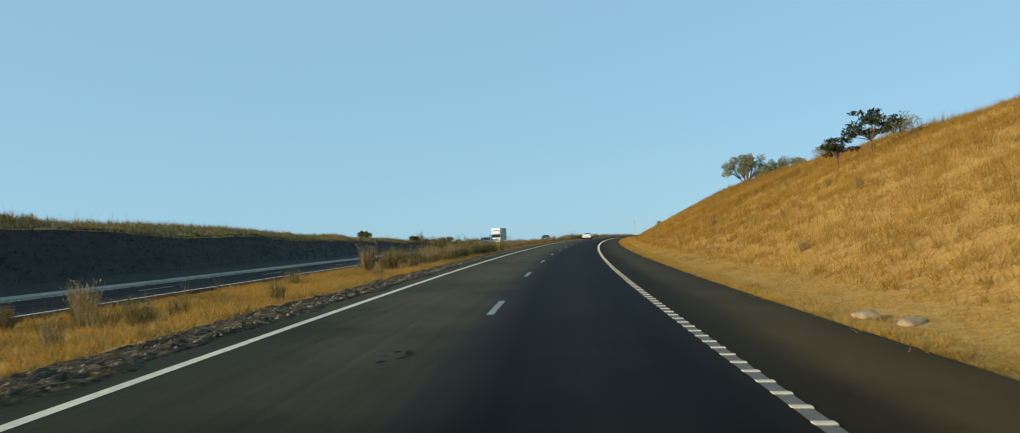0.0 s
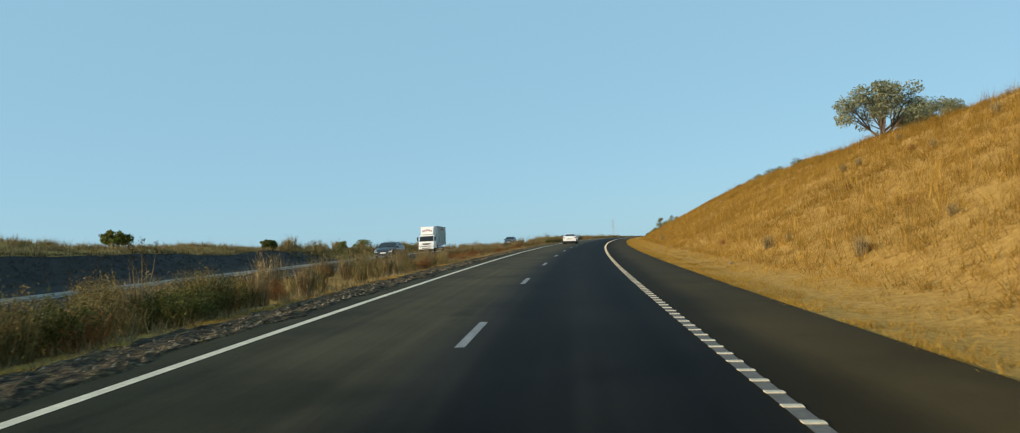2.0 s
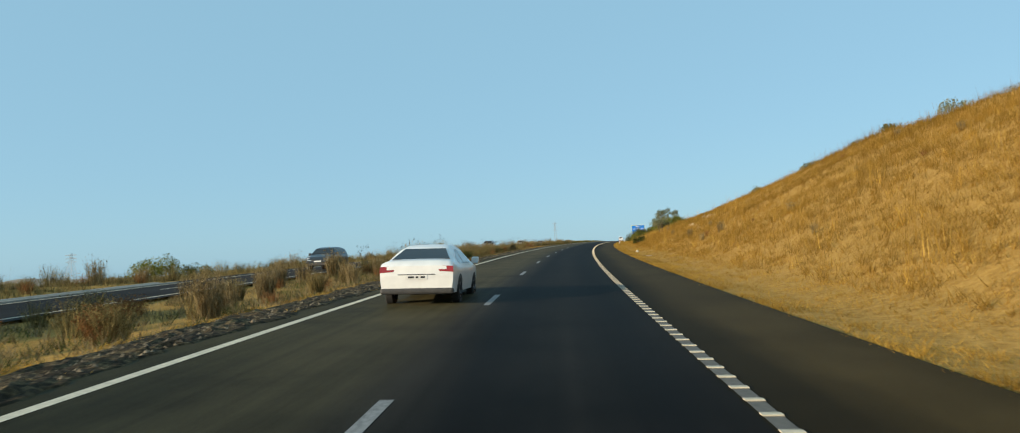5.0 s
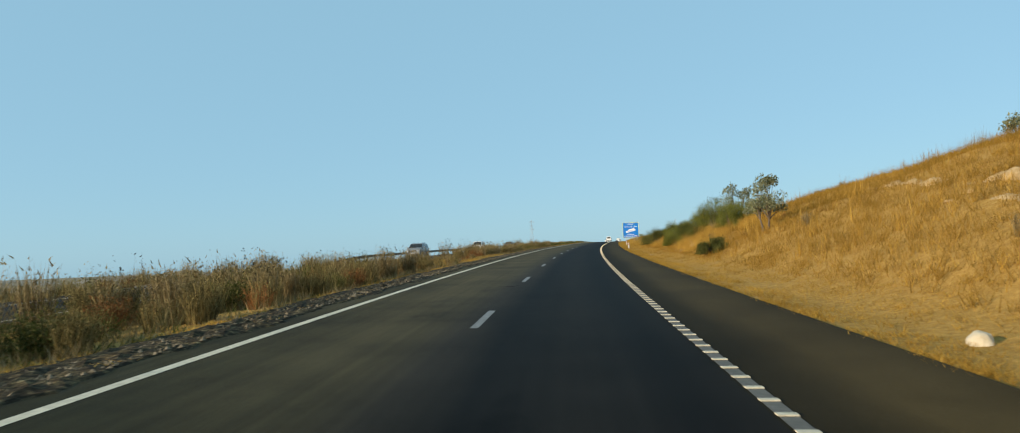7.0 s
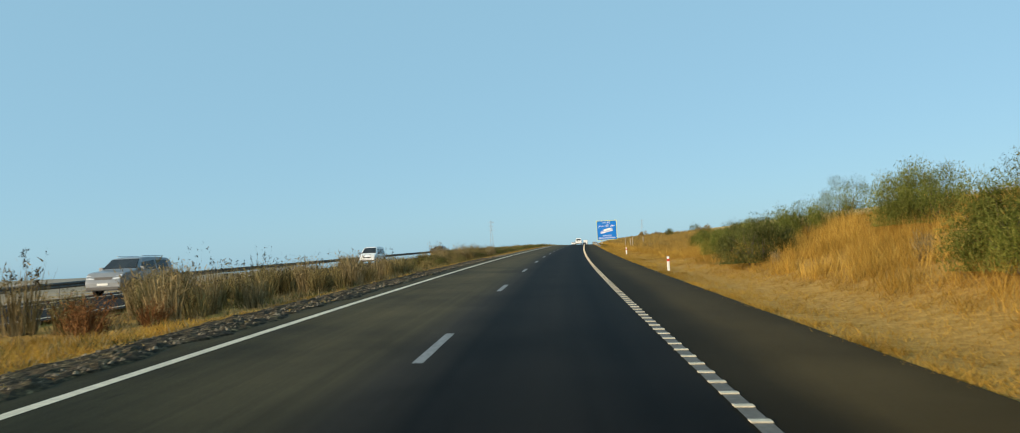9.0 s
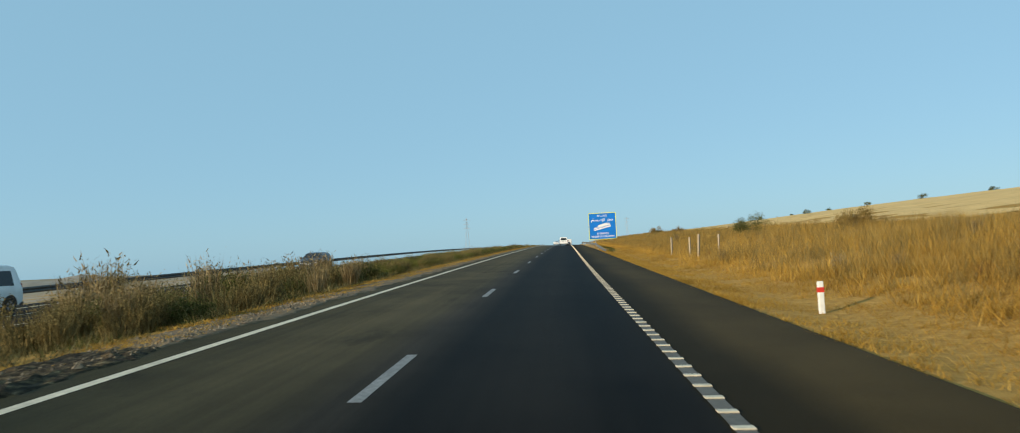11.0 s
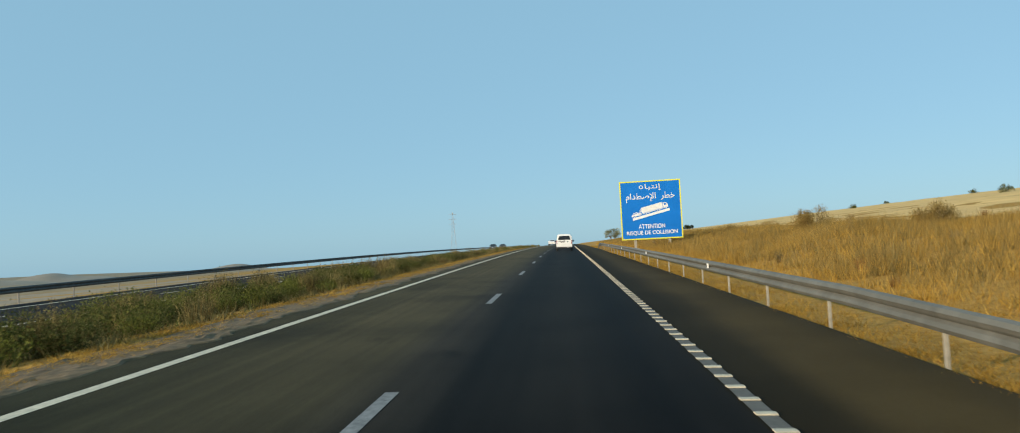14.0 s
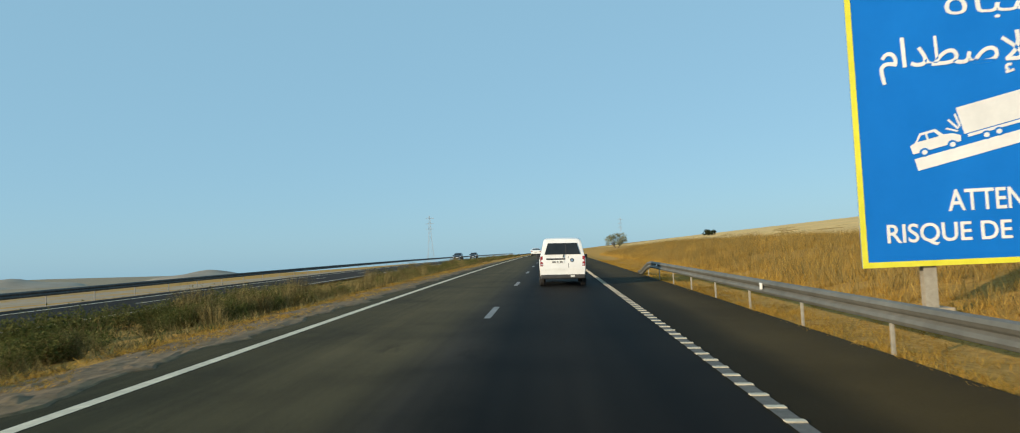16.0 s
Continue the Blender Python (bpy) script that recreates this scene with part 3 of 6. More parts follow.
grass("straw_litter", s_, o_, 0.06, 0.007, 3.5, 8, M_STRAW, "bleached straw litter on the verge below the fence posts")
s_, o_ = clumped(2600, 0, 520, -6.0, -4.2, 0.4)
grass("fallen_stalks", s_, o_, 0.045, 0.012, 6.0, 4, M_STRAW, "pale broken stalks lying on the gravel", up=lambda s, o: edge_up(s, o) + 0.05)
s_, o_ = clumped(14000, 0, 60, -12.6, -6.0, 0.7)
grass("golden_median_grass", s_, o_, 0.28, 0.009, 1.1, 7, M_VERGE, "low golden grass in the median")
s_, o_ = clumped(4200, 249, 269, -12.6, -6.0, 0.75)
grass("golden_median_grass", s_, o_, 0.24, 0.009, 1.1, 8, M_VERGE, "short golden grass in a gap of the median bushes")
s_, o_ = clumped(4500, 150, 520, -13.0, -5.9, 0.4)
grass("median_green_grass", s_, o_, 0.28, 0.012, 0.9, 8, M_OLIVE, "olive green low weeds in the median")
s_, o_ = clumped(9000, -10, 260, -36, -28.0, 0.7)
grass("bank_top_grass", s_, o_, 0.45, 0.012, 0.7, 8, M_WEED, "grey-brown dry weeds on top of the shaded bank")
s_, o_ = clumped(5000, -10, 260, -36, -27.8, 0.7)
grass("bank_top_straw", s_, o_, 0.5, 0.02, 0.7, 8, M_REED, "tawny grass fringe on the shaded bank")
s_, o_ = clumped(11000, 125, 235, -48, -24.6, 0.8)
grass("far_side_weeds", s_, o_, 0.5, 0.013, 0.7, 7, M_WEED, "dull brown weeds beyond the opposite carriageway")
s_, o_ = scatter(260, -10, 260, -31, -27.6)
grass("bank_top_stalks", s_, o_, 1.1, 0.012, 0.25, 5, M_WEED, "tall withered stalks along the top of the shaded bank")
s_, o_ = clumped(1500, 50, 275, 21.5, 28, 0.3)
grass("crest_weeds", s_, o_, 0.95, 0.011, 0.3, 6, M_SLOPE, "tall withered weeds along the crest of the hill")
s_, o_ = clumped(330, 50, 330, 9.9, 17, 0.2)
grass("pale_stalks", s_, o_, 1.05, 0.012, 0.22, 7, M_STRAW, "clusters of tall bleached stalks on the slope")
s_, o_ = clumped(3000, 246, 306, 9.0, 15.5, 0.45)
grass("thicket_straw", s_, o_, 0.75, 0.006, 0.7, 13, M_STRAW, "tall dry grass between the green bushes")
s_, o_ = clumped(7000, 0, 520, -6.3, -5.7, 0.5)
grass("straw_lip", s_, o_, 0.09, 0.012, 2.0, 8, M_STRAW, "pale straw lip above the gravel edge", up=lambda s, o: edge_up(s, o) + 0.03)
s_, o_ = clumped(9000, 318, 520, -6.6, -4.7, 0.6)
grass("trodden_straw", s_, o_, 0.06, 0.006, 2.4, 9, M_VERGE, "trodden tan straw beside the asphalt", up=lambda s, o: edge_up(s, o) + 0.05)
# scrub coloured dark to carry the shade of the bank face
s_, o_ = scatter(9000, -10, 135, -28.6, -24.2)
grass("bank_scrub", s_, o_, 0.2, 0.012, 1.2, 7, M_SHADESCRUB, "scrub on the shaded bank face, the shade put into its colour")
s_, o_ = scatter(5000, 200, 700, -60, -24.8)
grass("field_grass", s_, o_, 0.22, 0.02, 0.9, 6, M_REED, "sparse straw on the field beyond the road")


# ------------------------------------------------------------------ stains on the asphalt
M_TAR = mat("dark_tar", surface((0.014, 0.013, 0.012), (0.028, 0.026, 0.023), 0.95, 20.0, bumps=0.2))
M_TAR.node_tree.nodes["Principled BSDF"].inputs["Specular IOR Level"].default_value = 0.03


def tar_stain(s, o, along, across, blobs, seed):
    """A scatter of flat dark splashes on the fast lane."""
    rng = np.random.default_rng(seed)
    co, faces = [], []
    for _ in range(blobs):
        cs, cc = s + rng.normal(0, 0.32) * along, o + rng.normal(0, 0.32) * across
        r = rng.uniform(0.02, 0.085)
        ring = r * rng.uniform(0.55, 1.35, 11)
        a = np.arange(11) * 6.2832 / 11
        faces.append(tuple(range(len(co), len(co) + 11)))
        off = cc + np.cos(a) * ring
        co += list(place(cs + np.sin(a) * ring * 1.4, off, road_up(off) + 0.003 + 0.0002 * len(faces)))
    tagged(new("tar_stain", mesh_of("tar_stain", co, faces, M_TAR)), "dark tar splashes on the worn asphalt", "stain", "tar stains", "structure")


for k, stain in enumerate([(341.6, -1.0, 1.6, 1.5, 44), (220.6, -0.24, 0.9, 0.5, 12), (439.5, -1.8, 0.7, 0.4, 8), (355.3, -1.45, 0.3, 0.25, 4), (358.9, -0.4, 1.2, 0.8, 12),
                           (370.9, -0.52, 1.0, 0.6, 10), (194.6, -0.48, 1.6, 0.7, 16), (10.1, -0.73, 0.8, 0.5, 9)]):
    tar_stain(*stain, 300 + k)

# ------------------------------------------------------------------ shrubs and trees
def shrub_parts(root, rng, wide, tall, stems, bits, stem_mat, bit_mat, upright=0.6, bit=0.06, floor=0.25):
    """Bundle of thin stems with small dry leaves and seed heads."""
    a = rng.uniform(0, 6.2832, stems)
    r = np.sqrt(rng.uniform(0, 1, stems))
    base = np.stack([np.cos(a) * r * wide * 0.22, np.sin(a) * r * wide * 0.22, np.full(stems, -0.05)], -1)
    a2 = a + rng.normal(0, 0.5, stems)
    reach = r * wide * 0.5 * rng.uniform(0.6, 1.1, stems)
    hh = tall * np.sqrt(np.clip(1 - (r * (1 - upright)) ** 2, 0.1, 1)) * rng.uniform(0.55, 1.05, stems)
    tip = np.stack([np.cos(a2) * reach, np.sin(a2) * reach, hh], -1)
    mid = (base + tip) / 2 + np.stack([np.zeros(stems), np.zeros(stems), hh * 0.12], -1)
    b = rng.uniform(0, 6.2832, stems)
    if stems < 20:   # thistle stalks spring from one root
        base[:], b[:] = (0.0, 0.0, -0.05), 0.4
    d = np.stack([np.cos(b), np.sin(b), 0 * b], -1) * (0.008 + 0.006 * rng.uniform(0, 1, stems) * (stems > 20))[:, None]
    tri = np.concatenate([np.stack([base - d, base + d, mid + d * 0.7], 1), np.stack([base - d, mid + d * 0.7, mid - d * 0.7], 1), np.stack([mid - d * 0.7, mid + d * 0.7, tip], 1)])
    part_of("brushwood", triangles("brushwood", tri, stem_mat), root)
    k = rng.integers(0, stems, bits)
    floor = 0.93 if stems < 20 else floor   # thistles carry their heads at the tips
    f = rng.uniform(floor, 1.05, bits)[:, None]
    c = np.where(f < 0.5, base[k] + (mid[k] - base[k]) * f * 2, mid[k] + (tip[k] - mid[k]) * (f * 2 - 1)) + rng.normal(0, 0.06, (bits, 3)) * wide * (0.6 if stems > 20 else 0.45)
    c[:, 2] = np.maximum(c[:, 2], 0.03)
    u = rng.normal(0, 1, (bits, 3))
    v = rng.normal(0, 1, (bits, 3))
    u[:, 2] = abs(u[:, 2]) + 0.5
    sz = bit * rng.uniform(0.5, 1.5, bits)[:, None]
    u = u / np.linalg.norm(u, axis=1)[:, None] * sz
    v = v / np.linalg.norm(v, axis=1)[:, None] * sz * (0.16 if bit > 0.075 else 0.3)
    part_of("foliage", triangles("foliage", np.stack([c - v, c + v, c + u], 1), bit_mat), root)


def on_ground(s, o, turn=0.0, sink=0.0):
    return at_road(s, o, float(ground_up(s, o)[0]) - sink, turn)


SHRUBS = {  # kind: width, height, stems, bits, stem and leaf materials, uprightness, leaf size
    "grey": (1.5, 1.1, 190, 2100, M_WEED, M_WEED, 0.5, 0.04, "grey-brown dry weed bush in the grassy median"),
    "reed": (1.3, 1.35, 230, 700, M_REED, M_REED, 0.85, 0.11, "tall yellowed dry reeds in the grassy median"),
    "thistle": (0.9, 1.6, 14, 150, M_WEED, M_HEAD, 0.8, 0.05, "tall withered thistle with dark heads in the grassy median"),
    "rust": (1.3, 0.8, 130, 1300, M_RUST, M_RUST, 0.3, 0.045, "rust-brown withered bush in the grassy median"),
    "olive": (1.7, 0.85, 110, 2600, M_WEED, M_OLIVE, 0.3, 0.055, "olive green low bush in the grassy median"),
    "green": (1.5, 0.8, 110, 2000, M_OLIVE, M_GREEN, 0.3, 0.055, "fresh green weed bush in the grassy median"),
}
SHRUB_BASE = {}
SCRUB = {}


def shrub(kind, s, o, size=1.0, turn=0.0, label=None, group="median bushes", variant=0):
    key = (kind, variant)
    w, t, stems, bits, sm, lm, upr, bit, text = SHRUBS[kind]
    m = on_ground(s, o, turn)
    if key not in SHRUB_BASE:
        root = thing("thistle" if kind == "thistle" else "dry_bush" if kind in ("grey", "rust", "reed") else "bush", m, text, "thistle" if kind == "thistle" else "bush", group)
        shrub_parts(root, np.random.default_rng(40 + 10 * variant + len(kind)), w, t, stems, bits, sm, lm, upr, bit)
        SHRUB_BASE[key] = root
    else:
        root = copy_thing(SHRUB_BASE[key], m)
        tagged(root, text, "thistle" if kind == "thistle" else "bush", group)
    root.scale = (size, size, size * random.uniform(0.85, 1.1))
    if label:
        root["label"] = label
    return root


def loose_tris(me):
    co = np.empty(len(me.vertices) * 3, np.float32)
    me.vertices.foreach_get("co", co)
    return co.reshape(-1, 3, 3)


def scrub(kind, s, o, size, turn, variant, store=SCRUB):
    """Further bushes of the same growth, too many to tell apart, joined by material."""
    root = SHRUB_BASE.get((kind, variant))
    if root is None:
        return shrub(kind, s, o, size, turn, variant=variant)
    m = np.array(on_ground(s, o, turn) @ Matrix.Diagonal((size, size, size * random.uniform(0.85, 1.1), 1)))
    for ob in root.children:
        tri = loose_tris(ob.data)[::2 if ob.name.startswith("brush") else 3]
        store.setdefault(ob.data.materials[0], []).append(tri @ m[:3, :3].T.astype(np.float32) + m[:3, 3].astype(np.float32))


random.seed(5)
# median planting, stretch by stretch: from s, to s, how many, kinds, size range
MEDIAN = [(6, 43, 20, "reed thistle grey thistle", 0.5, 0.85), (43.5, 62, 24, "grey reed grey thistle", 0.95, 1.3), (62, 84, 34, "grey rust reed grey thistle", 0.85, 1.2),
          (84, 112, 32, "grey reed rust thistle", 0.75, 1.1), (112, 150, 50, "reed rust grey rust", 0.6, 0.9), (150, 186, 24, "grey reed rust", 0.7, 1.05),
          (186, 206, 28, "grey olive grey olive thistle", 1.0, 1.35), (206, 236, 46, "grey grey rust reed olive thistle grey reed", 0.95, 1.3), (236, 250, 26, "grey rust grey reed thistle", 0.8, 1.15), (250, 264, 9, "rust reed grey", 0.45, 0.7),
          (270, 300, 40, "grey reed grey grey reed thistle", 0.95, 1.3), (300, 322, 18, "grey grey olive", 0.8, 1.15), (322, 344, 34, "grey grey reed olive", 1.0, 1.35), (344, 372, 42, "olive green olive grey", 0.75, 1.05),
          (372, 420, 100, "olive grey green olive", 0.75, 1.1), (420, 470, 84, "olive grey olive olive", 0.7, 1.05), (470, 620, 90, "olive grey olive", 0.6, 0.95)]
for s0, s1, count, kinds, lo, hi in MEDIAN:
    for k in range(int(count * 1.8)):
        kind = random.choice(kinds.split())
        near = k % 5 < 2
        o = random.uniform(-8.4, -6.7) if near else random.uniform(-12.4, -8.4)
        size = random.uniform(lo, hi) * (0.82 if near else 1.05)
        grow = shrub if k < count * 0.8 and s0 < 470 else scrub
        grow(kind, random.uniform(s0, s1), o, size, random.uniform(0, 360), variant=random.randrange(2))
for s0, s1, count, kinds in ((57, 76, 16, "olive grey"), (188, 203, 14, "olive olive grey")):   # dense hedge close to the gravel
    for _ in range(count):
        shrub(random.choice(kinds.split()), random.uniform(s0, s1), random.uniform(-8.2, -6.9), random.uniform(0.95, 1.25), random.uniform(0, 360), variant=random.randrange(2))
for _ in range(34):   # tall growth that hides the opposite carriageway
    scrub(random.choice(["grey", "olive", "grey", "reed"]), random.uniform(194, 242), random.uniform(-12.2, -9.4), random.uniform(1.15, 1.4), random.uniform(0, 360), random.randrange(2))
for s0, o0, size in ((268.5, -8.8, 1.3), (270.6, -8.4, 0.9), (273.0, -8.9, 1.1)):
    shrub("rust", s0, o0, size, s0 * 31.0)
for _ in range(150):   # brown brush along the far side of the opposite road
    scrub(random.choice(["rust", "grey", "grey", "reed", "olive"]), random.uniform(130, 262), random.uniform(-33, -25.6), random.uniform(0.8, 1.35), random.uniform(0, 360), random.randrange(2))
SLOPE = {}
for _ in range(150):
    scrub(random.choice(["rust", "reed", "reed"]), random.uniform(-5, 470), 9.5 + 16 * random.random() ** 1.3, random.uniform(0.3, 0.6), random.uniform(0, 360), 0, SLOPE)
for material, tris in SLOPE.items():
    tagged(new("slope_scrub", triangles("slope_scrub", np.concatenate(tris), material)), "scattered withered weeds on the grassy slope", "scrub", kind="stuff")
for material, tris in SCRUB.items():
    tagged(new("median_scrub", triangles("median_scrub", np.concatenate(tris), material)), "tangled dry weeds filling the median", "scrub", kind="stuff")


def crown_parts(root, rng, width, height, trunk, clumps, leaves, leaf_size, leaf_mat, flat=0.5, thick=0.09, stems=1, droop=0.0, slim=0.5, rise=0.0):
    """Limbs that part from the base and carry clumps of small leaves."""
    bm = bmesh.new()
    centres = []
    for k in range(clumps):
        a = rng.uniform(0, 6.2832)
        r = math.sqrt(rng.uniform(0.02, 1)) * width * 0.42
        top = trunk + (height - trunk) * (0.08 + 0.84 * rng.uniform(0.1, 1) * math.sqrt(max(0.05, 1 - (r / (width * 0.5)) ** 2)))
        centres.append(Vector((math.cos(a) * r, math.sin(a) * r, top)))
    forks = []
    for k in range(stems):
        a = 6.2832 * k / stems + rng.uniform(0, 1)
        foot = Vector((math.cos(a) * 0.12 * (stems > 1), math.sin(a) * 0.12 * (stems > 1), -0.15))
        fork = Vector((math.cos(a) * width * 0.1 * (stems > 1) + rng.normal(0, 0.06), math.sin(a) * width * 0.1 * (stems > 1), trunk))
        tube(bm, foot, fork, thick, thick * 0.7, 7)
        forks.append(fork)
    for c in centres:
        fork = min(forks, key=lambda f: (f - c).length)
        knee = fork.lerp(c, 0.5) + Vector((rng.normal(0, 0.1), rng.normal(0, 0.1), 0.12 * (height - trunk) * rng.uniform(0, 1)))
        tube(bm, fork, knee, thick * 0.5, thick * 0.3, 5)
        tube(bm, knee, c, thick * 0.3, thick * 0.1, 4)
    part("trunk", bm, M_BARK, root)
    rad = 0.8 * width / math.sqrt(clumps)
    cc = np.array([c[:] for c in centres])
    k = rng.integers(0, clumps, leaves)
    size = rng.uniform(0.6, 1.25, clumps)[k]
    v = rng.normal(0, 1, (leaves, 3))
    v = v / np.linalg.norm(v, axis=1)[:, None] * (rng.uniform(0.2, 1, leaves) ** 0.5)[:, None]
    pos = cc[k] + v * np.stack([rad * size, rad * size, rad * size * flat * 1.5], -1)
    pos[:, 2] = np.maximum(pos[:, 2] - droop * rng.uniform(0, 1, leaves), 0.05)
    u = rng.normal(0, 1, (leaves, 3)) + (0.0, 0.0, rise)
    w = rng.normal(0, 1, (leaves, 3))
    ls = leaf_size * rng.uniform(0.6, 1.4, leaves)[:, None]
    u = u / np.linalg.norm(u, axis=1)[:, None] * ls
    w = w / np.linalg.norm(w, axis=1)[:, None] * ls * slim
    part_of("crown", triangles("crown", np.stack([pos - w, pos + w, pos + u], 1), leaf_mat), root)


def tree(name, s, o, width, height, trunk, clumps, leaves, leaf_size, leaf_mat, label, category, seed, group="", **more):
    root = thing(name, on_ground(s, o, seed * 37.0), label, category, group)
    crown_parts(root, np.random.default_rng(seed), width, height, trunk, clumps, leaves, leaf_size, leaf_mat, **more)
    return root


# crest of the hill
tree("tree", 118, 25.6, 7.4, 4.8, 0.5, 40, 13000, 0.13, M_GREYGREEN, "round grey-green tree with several stems on the hill crest", "tree", 3, "hilltop trees", stems=4, thick=0.12)
tree("tree", 131, 35, 5.6, 3.8, 0.5, 28, 8000, 0.13, M_GREYGREEN, "smaller grey-green tree behind on the hill crest", "tree", 4, "hilltop trees", stems=3, thick=0.1)
tree("tree", 124, 31, 4.4, 3.0, 0.3, 24, 6000, 0.12, M_GREYGREEN, "low grey-green tree on the hill crest", "tree", 14, "hilltop trees", stems=3, thick=0.1)
tree("tree", 51.8, 21.8, 3.6, 3.5, 0.9, 22, 3000, 0.13, M_DARKGREEN, "dark sparse tree with layered boughs on the slope", "tree", 5, "hilltop trees", flat=0.25, thick=0.08)
tree("tree", 53.0, 20.0, 2.4, 2.2, 0.6, 14, 1700, 0.12, M_DARKGREEN, "small dark sparse tree on the slope", "tree", 6, "hilltop trees", flat=0.25, thick=0.07)
tree("tree", 79.0, 27.0, 2.6, 1.6, 0.3, 14, 1800, 0.11, M_GREYGREEN, "grey-green low tree on the hill crest", "tree", 7, "hilltop trees", stems=2, thick=0.08)
tree("tree", 66, 29.0, 3.4, 2.4, 0.5, 16, 2300, 0.12, M_GREYGREEN, "low bushy tree on the hill crest", "tree", 8, "hilltop trees", stems=3, thick=0.08)
for k, (s0, o0, w0, h0) in enumerate([(146, 27, 1.6, 0.9), (155, 28, 2.2, 1.2), (163, 27, 1.5, 0.9), (172, 28, 2.4, 1.3), (181, 27.5, 1.8, 1.1), (186, 29, 2.6, 1.5),
                                      (193, 28, 2.0, 1.2), (201, 27, 1.6, 1.0), (90, 30, 2.2, 1.1), (216, 25, 1.9, 1.4), (225, 27, 2.4, 1.5), (211, 28, 1.6, 1.2), (236, 24, 1.6, 1.3)]):
    tree("bush", s0, o0, w0, h0, 0.15, 10, 1100, 0.1, M_OLIVE if k % 2 else M_GREYGREEN, "low olive-green bush on the hill crest", "bush", 20 + k, "crest bushes", stems=3, thick=0.03)
# green thicket below the hill
THICKET = [(239.3, 9.3, 1.5, 1.15), (253.5, 15.6, 2.4, 1.8), (255, 13.4, 2.6, 1.9), (259.2, 9.8, 2.2, 1.7), (261.5, 10.8, 2.4, 1.8), (259, 14.8, 3.2, 2.4), (266, 14.0, 3.6, 3.0),
           (267.0, 10.5, 2.2, 2.2), (270.5, 14.6, 3.0, 2.5), (276.5, 13.4, 2.6, 1.8), (301, 19.5, 4.0, 3.6), (280, 14.8, 2.8, 2.2), (282.3, 9.5, 2.7, 2.1), (287, 11.4, 2.4, 1.7),
           (289, 13.4, 2.6, 1.8), (291, 10.2, 2.0, 1.4), (295, 12.3, 2.4, 1.7), (299, 11.2, 2.0, 1.4), (303, 11.4, 2.0, 1.4), (299, 13.6, 2.2, 1.5)]
for k, (s0, o0, w0, h0) in enumerate(THICKET):
    tree("bush", s0, o0, w0 * 1.25, h0, 0.15, 34, 19000, 0.1, M_GREEN if k % 4 else M_OLIVE, "dense green broom bush on the roadside bank", "bush", 50 + k, "roadside thicket", stems=5, thick=0.035, droop=0.6, slim=0.1, rise=1.4)
tree("tree", 238.2, 12.0, 2.7, 3.1, 0.6, 22, 2600, 0.1, M_GREYGREEN, "thin open-crowned tree above the green thicket", "tree", 81, stems=2, thick=0.07)
tree("tree", 262.3, 15.2, 3.0, 3.4, 0.8, 22, 2600, 0.1, M_GREYGREEN, "thin grey-green tree above the green thicket", "tree", 82, stems=2, thick=0.07)
for k, (s0, o0, w0, h0) in enumerate([(393, 24, 3.0, 2.0), (437, 18, 2.6, 1.7), (425, 20, 2.0, 1.4), (368, 17, 2.2, 1.4), (351, 19, 2.4, 1.5), (466, 19, 1.8, 1.0)]):
    tree("bush", s0, o0, w0, h0, 0.15, 16, 6000, 0.1, M_BROWN if k % 3 else M_OLIVE, "brownish dry bush in the tall bank grass", "bush", 90 + k, "bank bushes", stems=5, thick=0.03, droop=0.5, slim=0.15, rise=1.0)
tree("tree", 606, 15, 5.2, 3.4, 0.4, 24, 3200, 0.16, M_GREYGREEN, "grey-green round tree beside the distant road", "tree", 101, stems=2, thick=0.12)
tree("tree", 640, 42, 3.4, 1.7, 0.3, 14, 3000, 0.16, M_DARKGREEN, "dark tree in the distant field", "tree", 102, stems=2, thick=0.12)
for k, (s0, o0) in enumerate([(410, 70), (455, 84), (470, 78), (505, 80), (540, 82), (585, 84), (620, 88), (490, 60), (560, 66)]):
    tree("bush", s0, o0, 1.8, 1.0, 0.1, 8, 500, 0.14, M_OLIVE, "small round bush on the golden field", "bush", 110 + k, "field bushes", stems=3, thick=0.03)
# beyond the opposite carriageway
for k, (s0, o0, w0, h0) in enumerate([(211, -40, 5.5, 2.8), (217, -42, 4.5, 2.4), (166, -34, 2.8, 2.2), (226, -44, 4.0, 2.4), (150, -31, 1.8, 1.3), (128, -30, 1.8, 1.2), (106, -31, 2.0, 1.3)]):
    tree("bush", s0, o0, w0, h0, 0.2, 18, 2600, 0.13, M_OLIVE if k % 2 else M_GREEN, "green bush beyond the opposite carriageway", "bush", 130 + k, "far side bushes", stems=5, thick=0.04)


# ------------------------------------------------------------------ stones
M_CHALK = mat("whitish_stone", surface((0.45, 0.38, 0.27), (0.62, 0.54, 0.4), 0.9, 5.0, bumps=0.6, dist=0.03))


